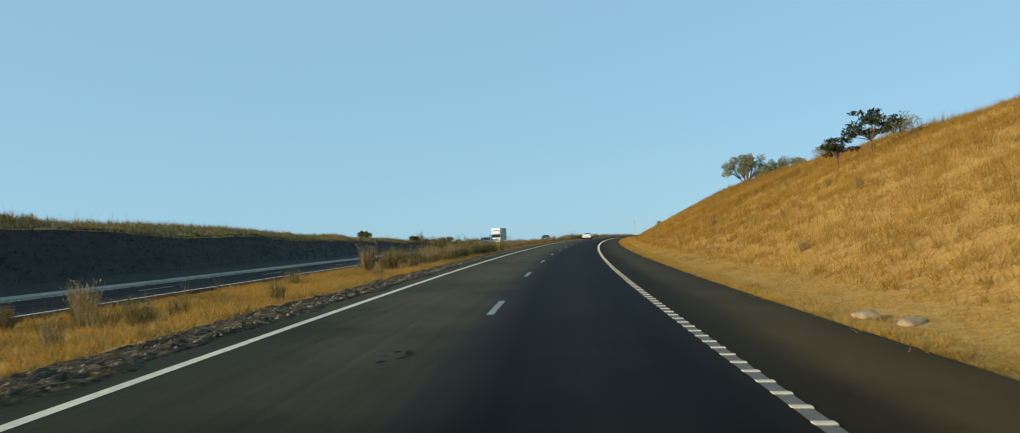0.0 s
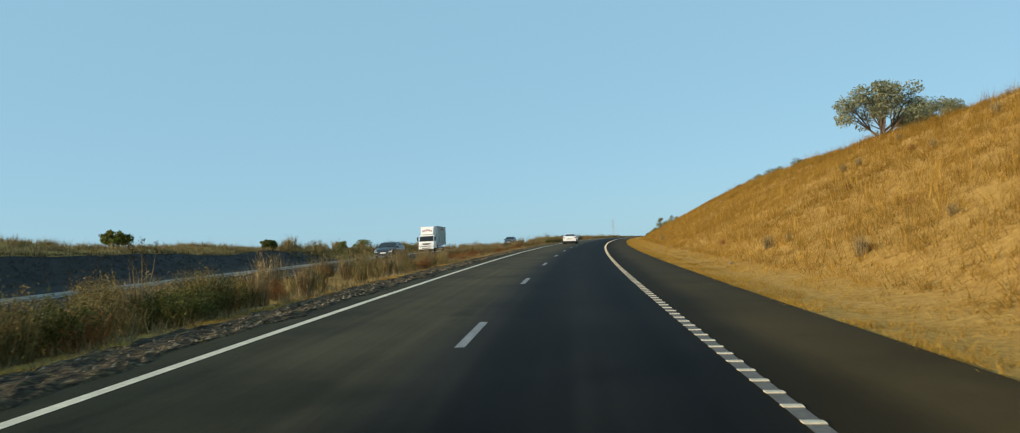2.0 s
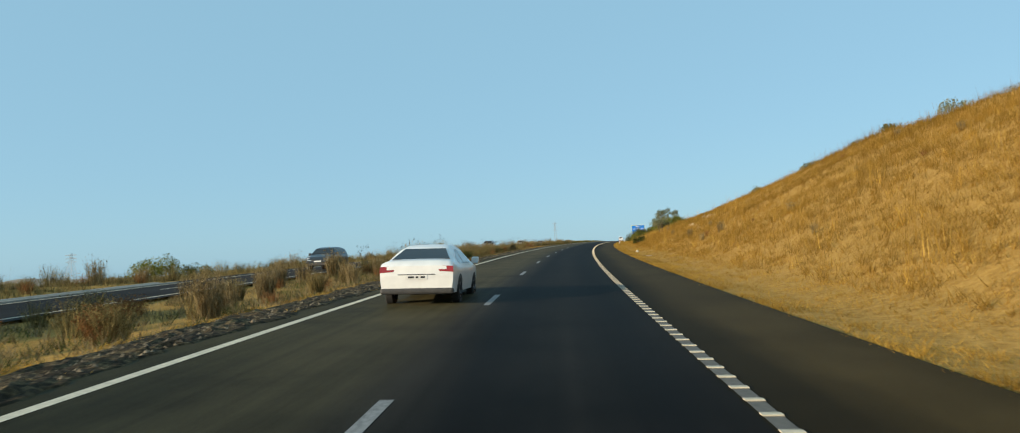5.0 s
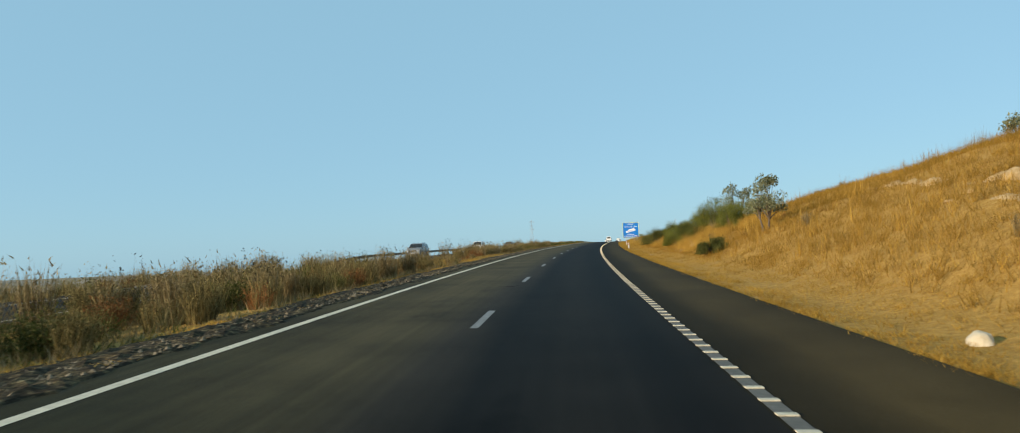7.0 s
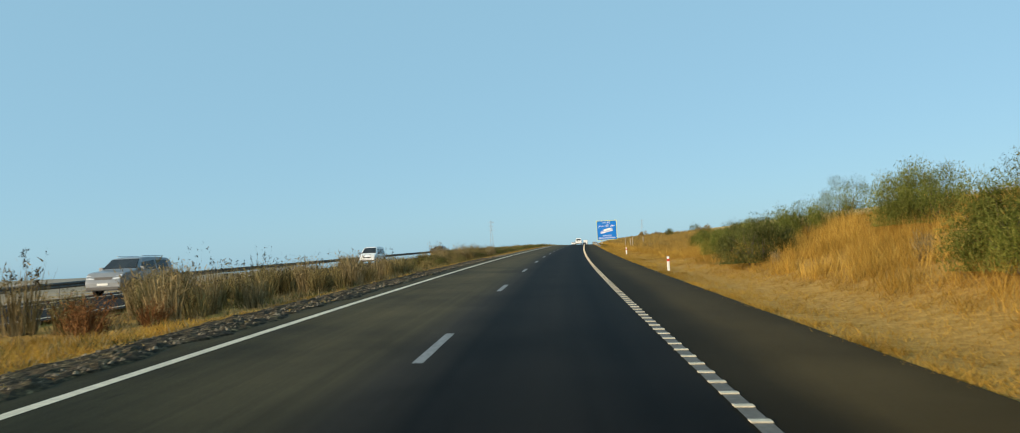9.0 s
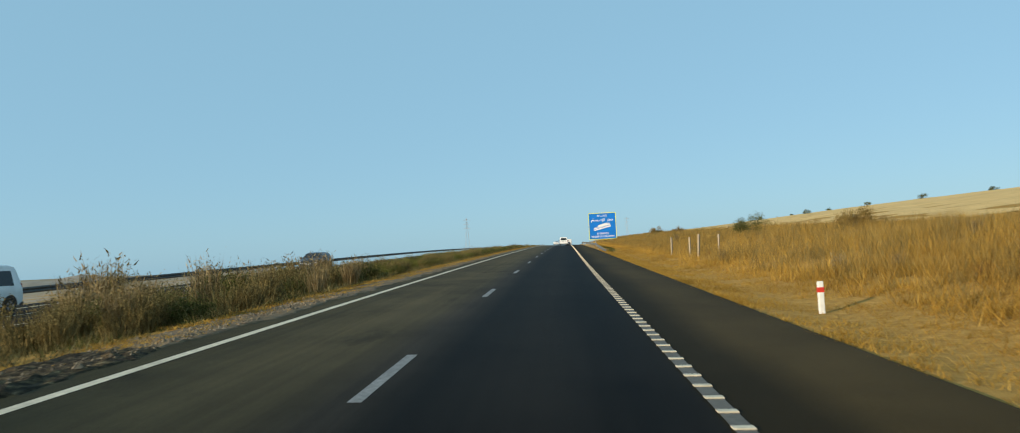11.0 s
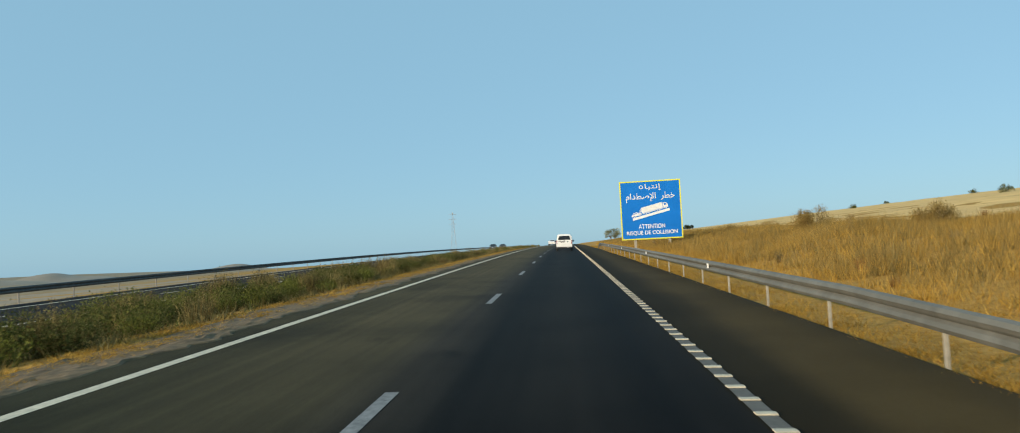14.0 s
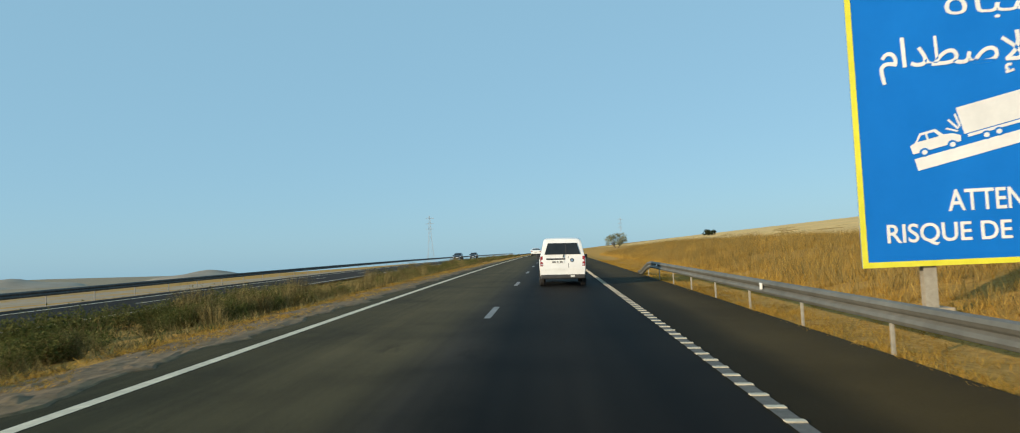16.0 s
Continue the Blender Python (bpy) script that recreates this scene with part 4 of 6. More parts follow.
def stone(s, o, lx, ly, lz, seed, label, turn=0.0, group="roadside stones"):
    rng = np.random.default_rng(seed)
    bm = bmesh.new()
    bmesh.ops.create_icosphere(bm, subdivisions=3, radius=0.5)
    for v in bm.verts:
        n = noise.noise(v.co * 2.3 + Vector((seed, 0, 0))) * 0.22 + noise.noise(v.co * 6 + Vector((0, seed, 0))) * 0.06
        v.co = v.co * (1 + n)
        v.co.x, v.co.y, v.co.z = v.co.x * lx, v.co.y * ly, max(v.co.z, -0.25) * lz
    me = bpy.data.meshes.new("stone")
    bm.to_mesh(me)
    bm.free()
    me.materials.append(M_LEDGE if group == "rock ledges" else M_CHALK if lz > 0.35 else M_STONE)
    ob = new("stone", me)
    ob.matrix_world = on_ground(s, o, turn)
    ob.location.z += lz * (-0.12 if group == "rock ledges" else 0.12)
    return tagged(ob, label, "stone", group)


for k, (s0, o0, lx, ly, lz) in enumerate([(14.1, 6.95, 0.5, 0.4, 0.24), (13.3, 7.4, 0.8, 0.45, 0.22), (207.9, 7.4, 0.38, 0.34, 0.36), (195.4, 7.4, 0.9, 0.4, 0.18), (44, 9.6, 0.5, 0.3, 0.3),
                                          (251, 9.3, 1.1, 0.5, 0.2), (255.4, 7.2, 1.0, 0.3, 0.12), (125, 8.4, 0.35, 0.3, 0.2), (118, 8.8, 0.3, 0.3, 0.2), (89, 8.2, 0.3, 0.2, 0.16), (262, 9.0, 0.6, 0.35, 0.22)]):
    stone(s0, o0, lx, ly, lz, 3 + k, "pale weathered stone lying on the straw verge", turn=k * 47.0)


def rock_ledge(s0, s1, o0, o1, high, seed, label):
    """A broken band of pale eroded earth that steps out of the slope."""
    n = int((s1 - s0) / 0.16)
    cols = np.array([-0.4, -0.3, -0.22, -0.1, 0.02, 0.15, 0.34, 0.55])
    rise = np.array([-0.25, 0.02, 0.3, 0.85, 1.0, 0.8, 0.35, -0.25])
    co = []
    for i in range(n):
        w = i / (n - 1)
        body = max(0.0, noise.noise(Vector((w * (s1 - s0) * 0.55, seed, 0.0))) * 1.1 + 0.62) * min(1.0, w * 6, (1 - w) * 6)
        drift = o0 + (o1 - o0) * w + 0.45 * noise.noise(Vector((w * (s1 - s0) * 0.3, 7.0, seed)))
        for c, r in zip(cols, rise):
            rough = noise.noise(Vector((w * (s1 - s0) * 2.4, c * 4, seed + 3.0)))
            o = drift + c * (0.7 + 0.5 * body) + 0.12 * rough
            co.append(place(s0 + (s1 - s0) * w, o, float(ground_up(s0 + (s1 - s0) * w, o)[0]) - 0.1 + (r * high * body + 0.05 * rough * body if 0 < r else -0.2)))
    m = len(cols)
    ob = new("rock_ledge", mesh_of("rock_ledge", co, [(i * m + k, i * m + k + 1, (i + 1) * m + k + 1, (i + 1) * m + k) for i in range(n - 1) for k in range(m - 1)], M_LEDGE))
    return tagged(ob, label, "rock", "rock ledges")


for k, (s0, s1, o0, o1, high) in enumerate([(207, 225, 14.2, 15.4, 0.4), (204, 220, 12.6, 13.4, 0.3), (226, 241, 16.2, 17.6, 0.35), (249, 257.5, 9.7, 10.3, 0.42), (148, 158, 17.4, 17.8, 0.3), (244, 250, 11.2, 11.4, 0.3)]):
    rock_ledge(s0, s1, o0, o1, high, 11.0 + 5 * k, "band of pale eroded earth showing through the slope grass")
for s0, o0, run, count in ((216, 14.0, 12.0, 5), (253, 9.2, 6.0, 5)):
    for k in range(count):
        w = random.uniform(0.2, 0.5)
        stone(s0 + random.uniform(-0.5, 0.5) * run, o0 + random.uniform(-0.35, 0.35), w, w * random.uniform(1.0, 1.6), random.uniform(0.14, 0.26), random.randrange(900),
              "pale eroded rock showing through the slope grass", turn=random.uniform(-25, 25), group="rock ledges")


def gravel_bed():
    """Loose stones between the left edge of the asphalt and the median."""
    n = 12000
    sv, ov = RNG.uniform(0, 330, n), -4.15 - 1.7 * RNG.beta(1.3, 1.8, n)
    c = place(sv, ov, edge_up(sv, ov) + 0.045)
    r = 0.02 + 0.06 * RNG.beta(1.2, 4, n)
    a = RNG.uniform(0, 6.2832, n)
    tri = []
    ring = [np.stack([np.cos(a + k * 1.5708) * r * RNG.uniform(0.7, 1.4, n), np.sin(a + k * 1.5708) * r * RNG.uniform(0.7, 1.4, n), np.full(n, -0.01)], -1) for k in range(4)]
    top = np.stack([RNG.normal(0, 0.3, n) * r, RNG.normal(0, 0.3, n) * r, r * RNG.uniform(0.5, 1.0, n)], -1)
    for k in range(4):
        tri.append(np.stack([c + ring[k], c + ring[(k + 1) % 4], c + top], 1))
    tagged(new("gravel", triangles("gravel", np.concatenate(tri), M_GRAVEL)), "loose dark gravel along the asphalt edge", "gravel", kind="stuff")


gravel_bed()


fs_ = np.arange(296, 900, 4.0)
fo_ = np.concatenate([np.arange(24, 60, 4.0), np.arange(60, 161, 10.0)])
fn = len(fs_)
field_v = np.concatenate([place(fs_, c, ground_up(fs_, np.full(fn, c)) + 0.05 - 0.4 * np.clip((302 - fs_) / 6, 0, 1)) for c in fo_])
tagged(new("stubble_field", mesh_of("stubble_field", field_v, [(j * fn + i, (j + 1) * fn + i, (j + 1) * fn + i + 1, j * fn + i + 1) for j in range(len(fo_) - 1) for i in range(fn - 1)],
                                    mat("pale_stubble", surface((0.6, 0.375, 0.11), (0.78, 0.52, 0.19), 0.95, 0.5, bumps=0.6, dist=0.08)), True)),
       "pale golden stubble field rising gently from the road", "field", kind="structure")
# sheet over the far left field, tan greyed to stand in for distance haze
lo_ = np.array([-24.7, -27.0, -32.0, -60.0, -90.0, -125.0, -160.0])
ls_ = np.arange(225, 900, 4.0)
ln = len(ls_)
left_v = np.concatenate([place(ls_, c, ground_up(ls_, np.full(ln, c)) + 0.05 - 0.4 * np.clip((231 - ls_) / 6, 0, 1)) for c in lo_])
tagged(new("fallow_field", mesh_of("fallow_field", left_v, [(j * ln + i, (j + 1) * ln + i, (j + 1) * ln + i + 1, j * ln + i + 1) for j in range(len(lo_) - 1) for i in range(ln - 1)],
                                   mat("haze_greyed_field", surface((0.22, 0.175, 0.115), (0.36, 0.29, 0.19), 0.95, 0.4, bumps=0.6, dist=0.08)), True)),
       "tan field beyond the far guardrail, greyed in its colour for haze", "field", kind="structure")
# sheet over the cutting face, its near-black earth standing in for shade
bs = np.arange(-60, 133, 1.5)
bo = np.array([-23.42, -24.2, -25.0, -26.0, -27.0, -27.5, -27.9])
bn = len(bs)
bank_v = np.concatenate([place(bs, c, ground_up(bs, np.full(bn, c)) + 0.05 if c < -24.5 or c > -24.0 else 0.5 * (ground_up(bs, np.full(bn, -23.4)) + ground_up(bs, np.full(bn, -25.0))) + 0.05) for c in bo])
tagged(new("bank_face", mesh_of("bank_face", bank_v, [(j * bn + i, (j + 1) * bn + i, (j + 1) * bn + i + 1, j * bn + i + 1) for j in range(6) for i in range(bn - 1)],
                                mat("shade_dark_bank_earth", surface((0.01, 0.01, 0.008), (0.024, 0.022, 0.017), 0.95, 1.2, bumps=0.5, dist=0.1)), True)),
       "earth face of the cutting, darkened in its colour for shade", "bank", kind="structure")


def litter_build(t, b):
    """Dark earth and grit with bleached straw and stone chips."""
    fine = noise_of(t, 7.0, 6.0, 0.75)
    big = noise_of(t, 0.8, 4.0, 0.6)
    c = ramp(t, fine, [(0.36, (0.013, 0.011, 0.008)), (0.5, (0.055, 0.043, 0.027)), (0.6, (0.15, 0.115, 0.066)), (0.7, (0.44, 0.36, 0.23))])
    d = ramp(t, big, [(0.35, (0.6, 0.6, 0.6)), (0.65, (1.15, 1.05, 0.85))])
    t.links.new(mix(t, 1.0, c, d, "MULTIPLY"), b.inputs["Base Color"])
    b.inputs["Roughness"].default_value = 0.95
    b.inputs["Specular IOR Level"].default_value = 0.1
    bump(t, b, fine, 0.9, 0.05)


def gravel_strip(s0, s1, bumpy, material, label):
    """Lumpy litter that creeps over the ragged edge of the asphalt."""
    sv = np.arange(s0, s1, 0.3)
    cols = np.linspace(0, 1, 17)
    inner = -4.02 + 0.1 * np.sin(sv * 0.9) + 0.07 * np.sin(sv * 2.3 + 1) + RNG.normal(0, 0.05, len(sv))
    outer = -6.1 + 0.25 * np.sin(sv * 0.5 + 2) + 0.15 * np.sin(sv * 1.7)
    rows = []
    for w in cols:
        o = inner + (outer - inner) * w
        base = edge_up(sv, o)
        lump = np.sin(sv * 5.1 + o * 7) * np.sin(o * 9 - sv * 2.2) * 0.02 + np.abs(RNG.normal(0, 0.03, len(sv))) + 0.03
        edge = min(1.0, w * 5) * min(1.0, (1 - w) * 4)
        rows.append(place(sv, o, base + lump * edge * bumpy + (0.006 if 0 < w < 1 else -0.03)))
    n, m = len(sv), len(cols)
    faces = [(j * n + i, (j + 1) * n + i, (j + 1) * n + i + 1, j * n + i + 1) for j in range(m - 1) for i in range(n - 1)]
    tagged(new("gravel_strip", mesh_of("gravel_strip", np.concatenate(rows), faces, material)), label, "ground", kind="structure")


gravel_strip(-20, 318.1, 1.0, mat("earth_and_straw_litter", litter_build), "dark earth, gravel and straw litter between asphalt and median")
gravel_strip(318, 520, 0.5, mat("tan_trodden_earth", surface((0.07, 0.046, 0.02), (0.22, 0.145, 0.065), 0.95, 5.0, bumps=0.6, dist=0.04)), "tan trodden earth between asphalt and median")

# ------------------------------------------------------------------ road furniture
M_ZINC = mat("galvanised_steel", surface((0.12, 0.115, 0.092), (0.19, 0.182, 0.15), 0.6, 2.5, metal=0.3, bumps=0.05))
# darker steels for the far rail: its shaded side is put into the colour
M_SHADESTEEL = mat("shade_dark_steel", surface((0.06, 0.06, 0.055), (0.12, 0.118, 0.11), 0.8, 5.0, bumps=0.1))
M_SHADEPOST = mat("shade_dark_post", surface((0.2, 0.19, 0.17), (0.34, 0.32, 0.29), 0.8, 5.0, bumps=0.1))
M_POST = mat("pale_galvanised_post", surface((0.3, 0.27, 0.21), (0.44, 0.4, 0.32), 0.6, 9.0, metal=0.2, bumps=0.1))
M_SIGNBLUE = mat("blue_sign_sheeting", surface((0.0, 0.155, 0.58), (0.003, 0.185, 0.66), 0.4, 0.8, bumps=0.0, spec=0.4))
M_SIGNWHITE = mat("white_sign_sheeting", surface((0.74, 0.75, 0.74), (0.86, 0.86, 0.84), 0.45, 3.0, bumps=0.0))
M_SIGNYELLOW = mat("yellow_sign_border", surface((0.72, 0.68, 0.03), (0.82, 0.78, 0.07), 0.45, 3.0, bumps=0.0))
M_WHITE = mat("white_plastic", surface((0.68, 0.68, 0.65), (0.82, 0.82, 0.78), 0.5, 8.0, bumps=0.05))
M_RED = mat("red_reflector", surface((0.5, 0.03, 0.02), (0.62, 0.05, 0.03), 0.35, 8.0, bumps=0.0))
M_CONCRETE = mat("weathered_concrete", surface((0.27, 0.215, 0.14), (0.45, 0.375, 0.265), 0.9, 9.0, bumps=0.5))


def w_beam_profile():
    """Half-heights and depths of a twin-wave rail, with thickness."""
    front = [(0.0, -0.155), (-0.055, -0.135), (-0.08, -0.085), (-0.055, -0.035), (-0.012, 0.0), (-0.055, 0.035), (-0.08, 0.085), (-0.055, 0.135), (0.0, 0.155)]
    return front + [(x + 0.012, z) for x, z in front[::-1]]


def rail_height(s, start, end, run=5.0):
    """The rail's middle height: sunk to the ground at its turned-down ends."""
    rise = np.clip((s - start) / (2.8 * run), 0, 1)
    fall = np.clip((end - s) / run, 0, 1)
    return 0.08 + 0.58 * np.minimum(rise * (1.35 - 0.35 * rise), fall * fall * (3 - 2 * fall))


def guardrail(name, start, end, offset, up_at, facing, label, flare=0.0, post_side=1.0, reflectors=(), beam_mat=None, post_mat=None, first=1.0, step=4.0):
    """A twin-wave steel rail on posts; facing -1 looks to smaller o."""
    root = thing(name, Matrix.Identity(4), label, "guardrail")
    sv = np.concatenate([np.arange(start, start + 12, 1.0), np.arange(start + 12, end - 12, 4.0), np.arange(end - 12, end + 0.1, 1.0)])
    off = offset + flare * np.clip(1 - (sv - start) / 12.0, 0, 1) ** 2
    mid = up_at(sv, off) + rail_height(sv, start, end)
    prof = w_beam_profile()
    rows = [place(sv, off - facing * x, mid + z) for x, z in prof]
    v = np.concatenate(rows)
    n, m = len(sv), len(prof)
    f = [(j * n + i, ((j + 1) % m) * n + i, ((j + 1) % m) * n + i + 1, j * n + i + 1) for j in range(m) for i in range(n - 1)]
    ob = part_of("beam", mesh_of("beam", v, f, beam_mat or M_ZINC), root)
    # posts: a C-section of folded steel
    bm = bmesh.new()
    box(bm, -0.022, 0.022, -0.03, 0.03, -0.35, 0.72, bevel=0.006)
    post_me = bpy.data.meshes.new("post")
    bm.to_mesh(post_me)
    bm.free()
    post_me.materials.append(post_mat or M_POST)
    ps = np.arange(start + first, end - 1.0, step)
    for s0 in ps:
        o0 = float(np.interp(s0, sv, off)) + post_side * 0.055
        ob = part_of("post", post_me, root)
        low = float(rail_height(np.array([s0]), start, end)[0]) - 0.66
        ob.matrix_world = at_road(s0, o0, float(up_at(np.array([s0]), np.array([o0]))[0]) + low)
    for s0 in reflectors:
        o0 = float(np.interp(s0, sv, off))
        bm = bmesh.new()
        box(bm, -0.02, 0.02, -0.06, 0.06, -0.07, 0.07, bevel=0.012)
        ob = part("reflector", bm, M_WHITE, root, "small white reflector")
        ob.matrix_world = at_road(s0, o0 - 0.09, float(np.interp(s0, sv, mid)) + 0.02)
    return root


guardrail("guardrail", 382.6, 480.5, 6.02, lambda s, o: ground_up(s, o) - 0.02, -1, "galvanised twin-wave steel guardrail beside the hard shoulder", flare=0.45, post_side=1.0, reflectors=(393.0, 409.0, 425.0, 441.0, 457.0, 473.0), first=2.34, step=3.68)
guardrail("guardrail", 268.0, 860.0, -24.0, lambda s, o: opp_up(s) - 0.14 + 0 * o, 1, "steel guardrail beyond the opposite carriageway, its shaded side coloured dark", post_side=-1.0, beam_mat=M_SHADESTEEL, post_mat=M_SHADEPOST)


# ------------------------------------------------------------------ the blue warning sign
SIGN_W, SIGN_H = 5.36, 5.22


def letters(words, panel, x_mid, width, z0, z1, bold):
    """Lettering fitted into a box on the panel, each letter a piece of its own."""
    cu = bpy.data.curves.new("letter", "FONT")
    cu.body, cu.size, cu.extrude, cu.offset, cu.resolution_u = words, 0.5, 0.004, bold, 6
    ob = bpy.data.objects.new("letter", cu)
    scene.collection.objects.link(ob)
    bpy.context.view_layer.update()
    me = bpy.data.meshes.new_from_object(ob.evaluated_get(bpy.context.evaluated_depsgraph_get()))
    bpy.data.objects.remove(ob)
    bpy.data.curves.remove(cu)
    v = np.array([q.co[:] for q in me.vertices])
    lo, hi = v.min(0), v.max(0)
    v[:, 0] = (v[:, 0] - (lo[0] + hi[0]) / 2) * width / (hi[0] - lo[0]) + x_mid
    v[:, 1] = (v[:, 1] - lo[1]) * (z1 - z0) / (hi[1] - lo[1]) + z0
    root_of = list(range(len(v)))

    def top(i):
        while root_of[i] != i:
            root_of[i] = root_of[root_of[i]]
            i = root_of[i]
        return i

    for e in me.edges:
        root_of[top(e.vertices[0])] = top(e.vertices[1])
    groups = {}
    for f in me.polygons:
        groups.setdefault(top(f.vertices[0]), []).append(tuple(f.vertices))
    for faces in groups.values():
        used = sorted({i for f in faces for i in f})
        back = {i: k for k, i in enumerate(used)}
        part_of("letter", mesh_of("letter", [(v[i, 0], -0.006 - v[i, 2], v[i, 1]) for i in used], [tuple(back[i] for i in f) for f in faces], M_SIGNWHITE), panel, "white letter")
    bpy.data.meshes.remove(me)


def warning_sign(s, o_mid):
    ground = float(ground_up(s, o_mid)[0])
    bottom = 0.865
    root = thing("road_sign", at_road(s, o_mid, 0.0, -3.0), "large square blue warning sign with yellow border on steel posts", "road sign")
    hw = SIGN_W / 2
    panel = part("panel", boxed(-hw, hw, 0.0, 0.04, bottom, bottom + SIGN_H, bevel=0.012), M_SIGNBLUE, root, "blue sign panel")
    b = 0.1
    for name, q in (("top", (-hw, hw, -0.008, 0.01, bottom + SIGN_H - b, bottom + SIGN_H)), ("bottom", (-hw, hw, -0.008, 0.01, bottom, bottom + b)),
                    ("side", (-hw, -hw + b, -0.007, 0.01, bottom + b, bottom + SIGN_H - b)), ("side", (hw - b, hw, -0.007, 0.01, bottom + b, bottom + SIGN_H - b))):
        part("border_strip", boxed(*q), M_SIGNYELLOW, panel, "yellow border strip")
    for k in range(1, 8):
        z = bottom + SIGN_H * k / 8
        part("stiffener", boxed(-hw + 0.05, hw - 0.05, 0.04, 0.09, z - 0.03, z + 0.03), M_ZINC, root)
    for x in (-hw * 0.56, hw * 0.56):
        bm = bmesh.new()
        box(bm, x - 0.11, x + 0.11, 0.09, 0.105, ground - 0.5, bottom + SIGN_H - 0.3)
        box(bm, x - 0.11, x + 0.11, 0.245, 0.26, ground - 0.5, bottom + SIGN_H - 0.3)
        box(bm, x - 0.008, x + 0.008, 0.105, 0.245, ground - 0.5, bottom + SIGN_H - 0.3)
        part("post", bm, M_POST, root, "pale steel I-beam post")
        part("footing", boxed(x - 0.3, x + 0.3, -0.12, 0.48, ground - 0.4, ground + 0.08, bevel=0.03), M_CONCRETE, root)
    for words, width, z0, z1, bold in (("\u0665\ufe8e\ufe92\ufe98\ufee7\u0625", 1.9, 0.828, 0.945, 0.0), ("\u0645\u0627\ufeaa\ufec4\ufebb\ufef9\u0627  \ufeae\ufec4\ufea7", 4.3, 0.632, 0.795, 0.003),
                                       ("ATTENTION", 2.3, 0.183, 0.258, 0.006), ("RISQUE DE COLLISION", 4.45, 0.07, 0.147, 0.006)):
        letters(words, panel, 0.0, width, bottom + SIGN_H * z0, bottom + SIGN_H * z1, bold)

    def place_mark(pts, depth=0.006, lift=0.0, material=M_SIGNWHITE, name="pictogram"):
        """An outline on the picture's slope: along and above the ramp."""
        a = radians(13.3)
        out = []
        for u, w in pts:
            w = w * 0.88
            out.append((-1.62 + u * math.cos(a) - w * math.sin(a), bottom + SIGN_H * 0.335 + u * math.sin(a) + w * math.cos(a)))
        part(name, extruded(out, depth, y=-0.006 - lift), material, panel)

    place_mark([(0.0, -0.05), (3.35, -0.05), (3.35, 0.2), (0.0, 0.2)], name="ramp_mark")
    place_mark([(0.95, 0.42), (2.85, 0.42), (2.85, 0.98), (0.95, 0.98)], name="truck_mark")
    place_mark([(2.9, 0.38), (3.3, 0.38), (3.33, 0.62), (3.2, 0.86), (2.9, 0.88)], name="truck_mark")
    place_mark([(1.0, 0.34), (3.3, 0.34), (3.3, 0.4), (1.0, 0.4)], name="truck_mark")
    place_mark([(3.0, 0.62), (3.24, 0.62), (3.15, 0.8), (3.0, 0.8)], 0.004, 0.004, M_SIGNBLUE, "truck_mark")
    place_mark([(0.0, 0.3), (0.86, 0.3), (0.88, 0.42), (0.76, 0.5), (0.6, 0.53), (0.5, 0.68), (0.22, 0.68), (0.1, 0.52), (0.0, 0.48)], name="car_mark")
    place_mark([(0.14, 0.52), (0.3, 0.52), (0.3, 0.63), (0.23, 0.63)], 0.004, 0.004, M_SIGNBLUE, "car_mark")
    place_mark([(0.34, 0.52), (0.52, 0.52), (0.46, 0.63), (0.34, 0.63)], 0.004, 0.004, M_SIGNBLUE, "car_mark")
    for u in (0.2, 0.7, 1.3, 1.52, 2.3, 2.52, 3.1):
        ring = [(u + 0.09 * math.cos(k * 0.5236), 0.28 + 0.09 * math.sin(k * 0.5236)) for k in range(12)]
        place_mark(ring, 0.004, 0.003, M_SIGNBLUE, "wheel_mark")
        place_mark([(u + (x - u) * 0.55, 0.28 + (z - 0.28) * 0.55) for x, z in ring], 0.004, 0.006, M_SIGNWHITE, "wheel_mark")
    for x0, z0, x1, z1 in ((0.86, 0.55, 0.74, 0.78), (0.9, 0.58, 0.88, 0.86), (0.84, 0.5, 0.66, 0.62)):
        place_mark([(x0, z0), (x0 + 0.035, z0 + 0.02), (x1 + 0.035, z1 + 0.02), (x1, z1)], name="spark_mark")
    return root


warning_sign(454.25, 9.72)


# ------------------------------------------------------------------ posts, markers, pylons
def delineator(s, o, tall=0.66):
    root = thing("delineator_post", on_ground(s, o), "white plastic delineator post with a red band on the verge", "marker post", "delineators")
    bm = boxed(-0.055, 0.055, -0.05, 0.05, -0.2, tall, bevel=0.02)
    part("shaft", bm, M_WHITE, root)
    part("band", boxed(-0.058, 0.058, -0.053, 0.053, tall - 0.22, tall - 0.12), M_RED, root, "red reflective band")
    return root


for s0, o0 in ((287.5, 6.8), (322, 7.3)):
    delineator(s0, o0)


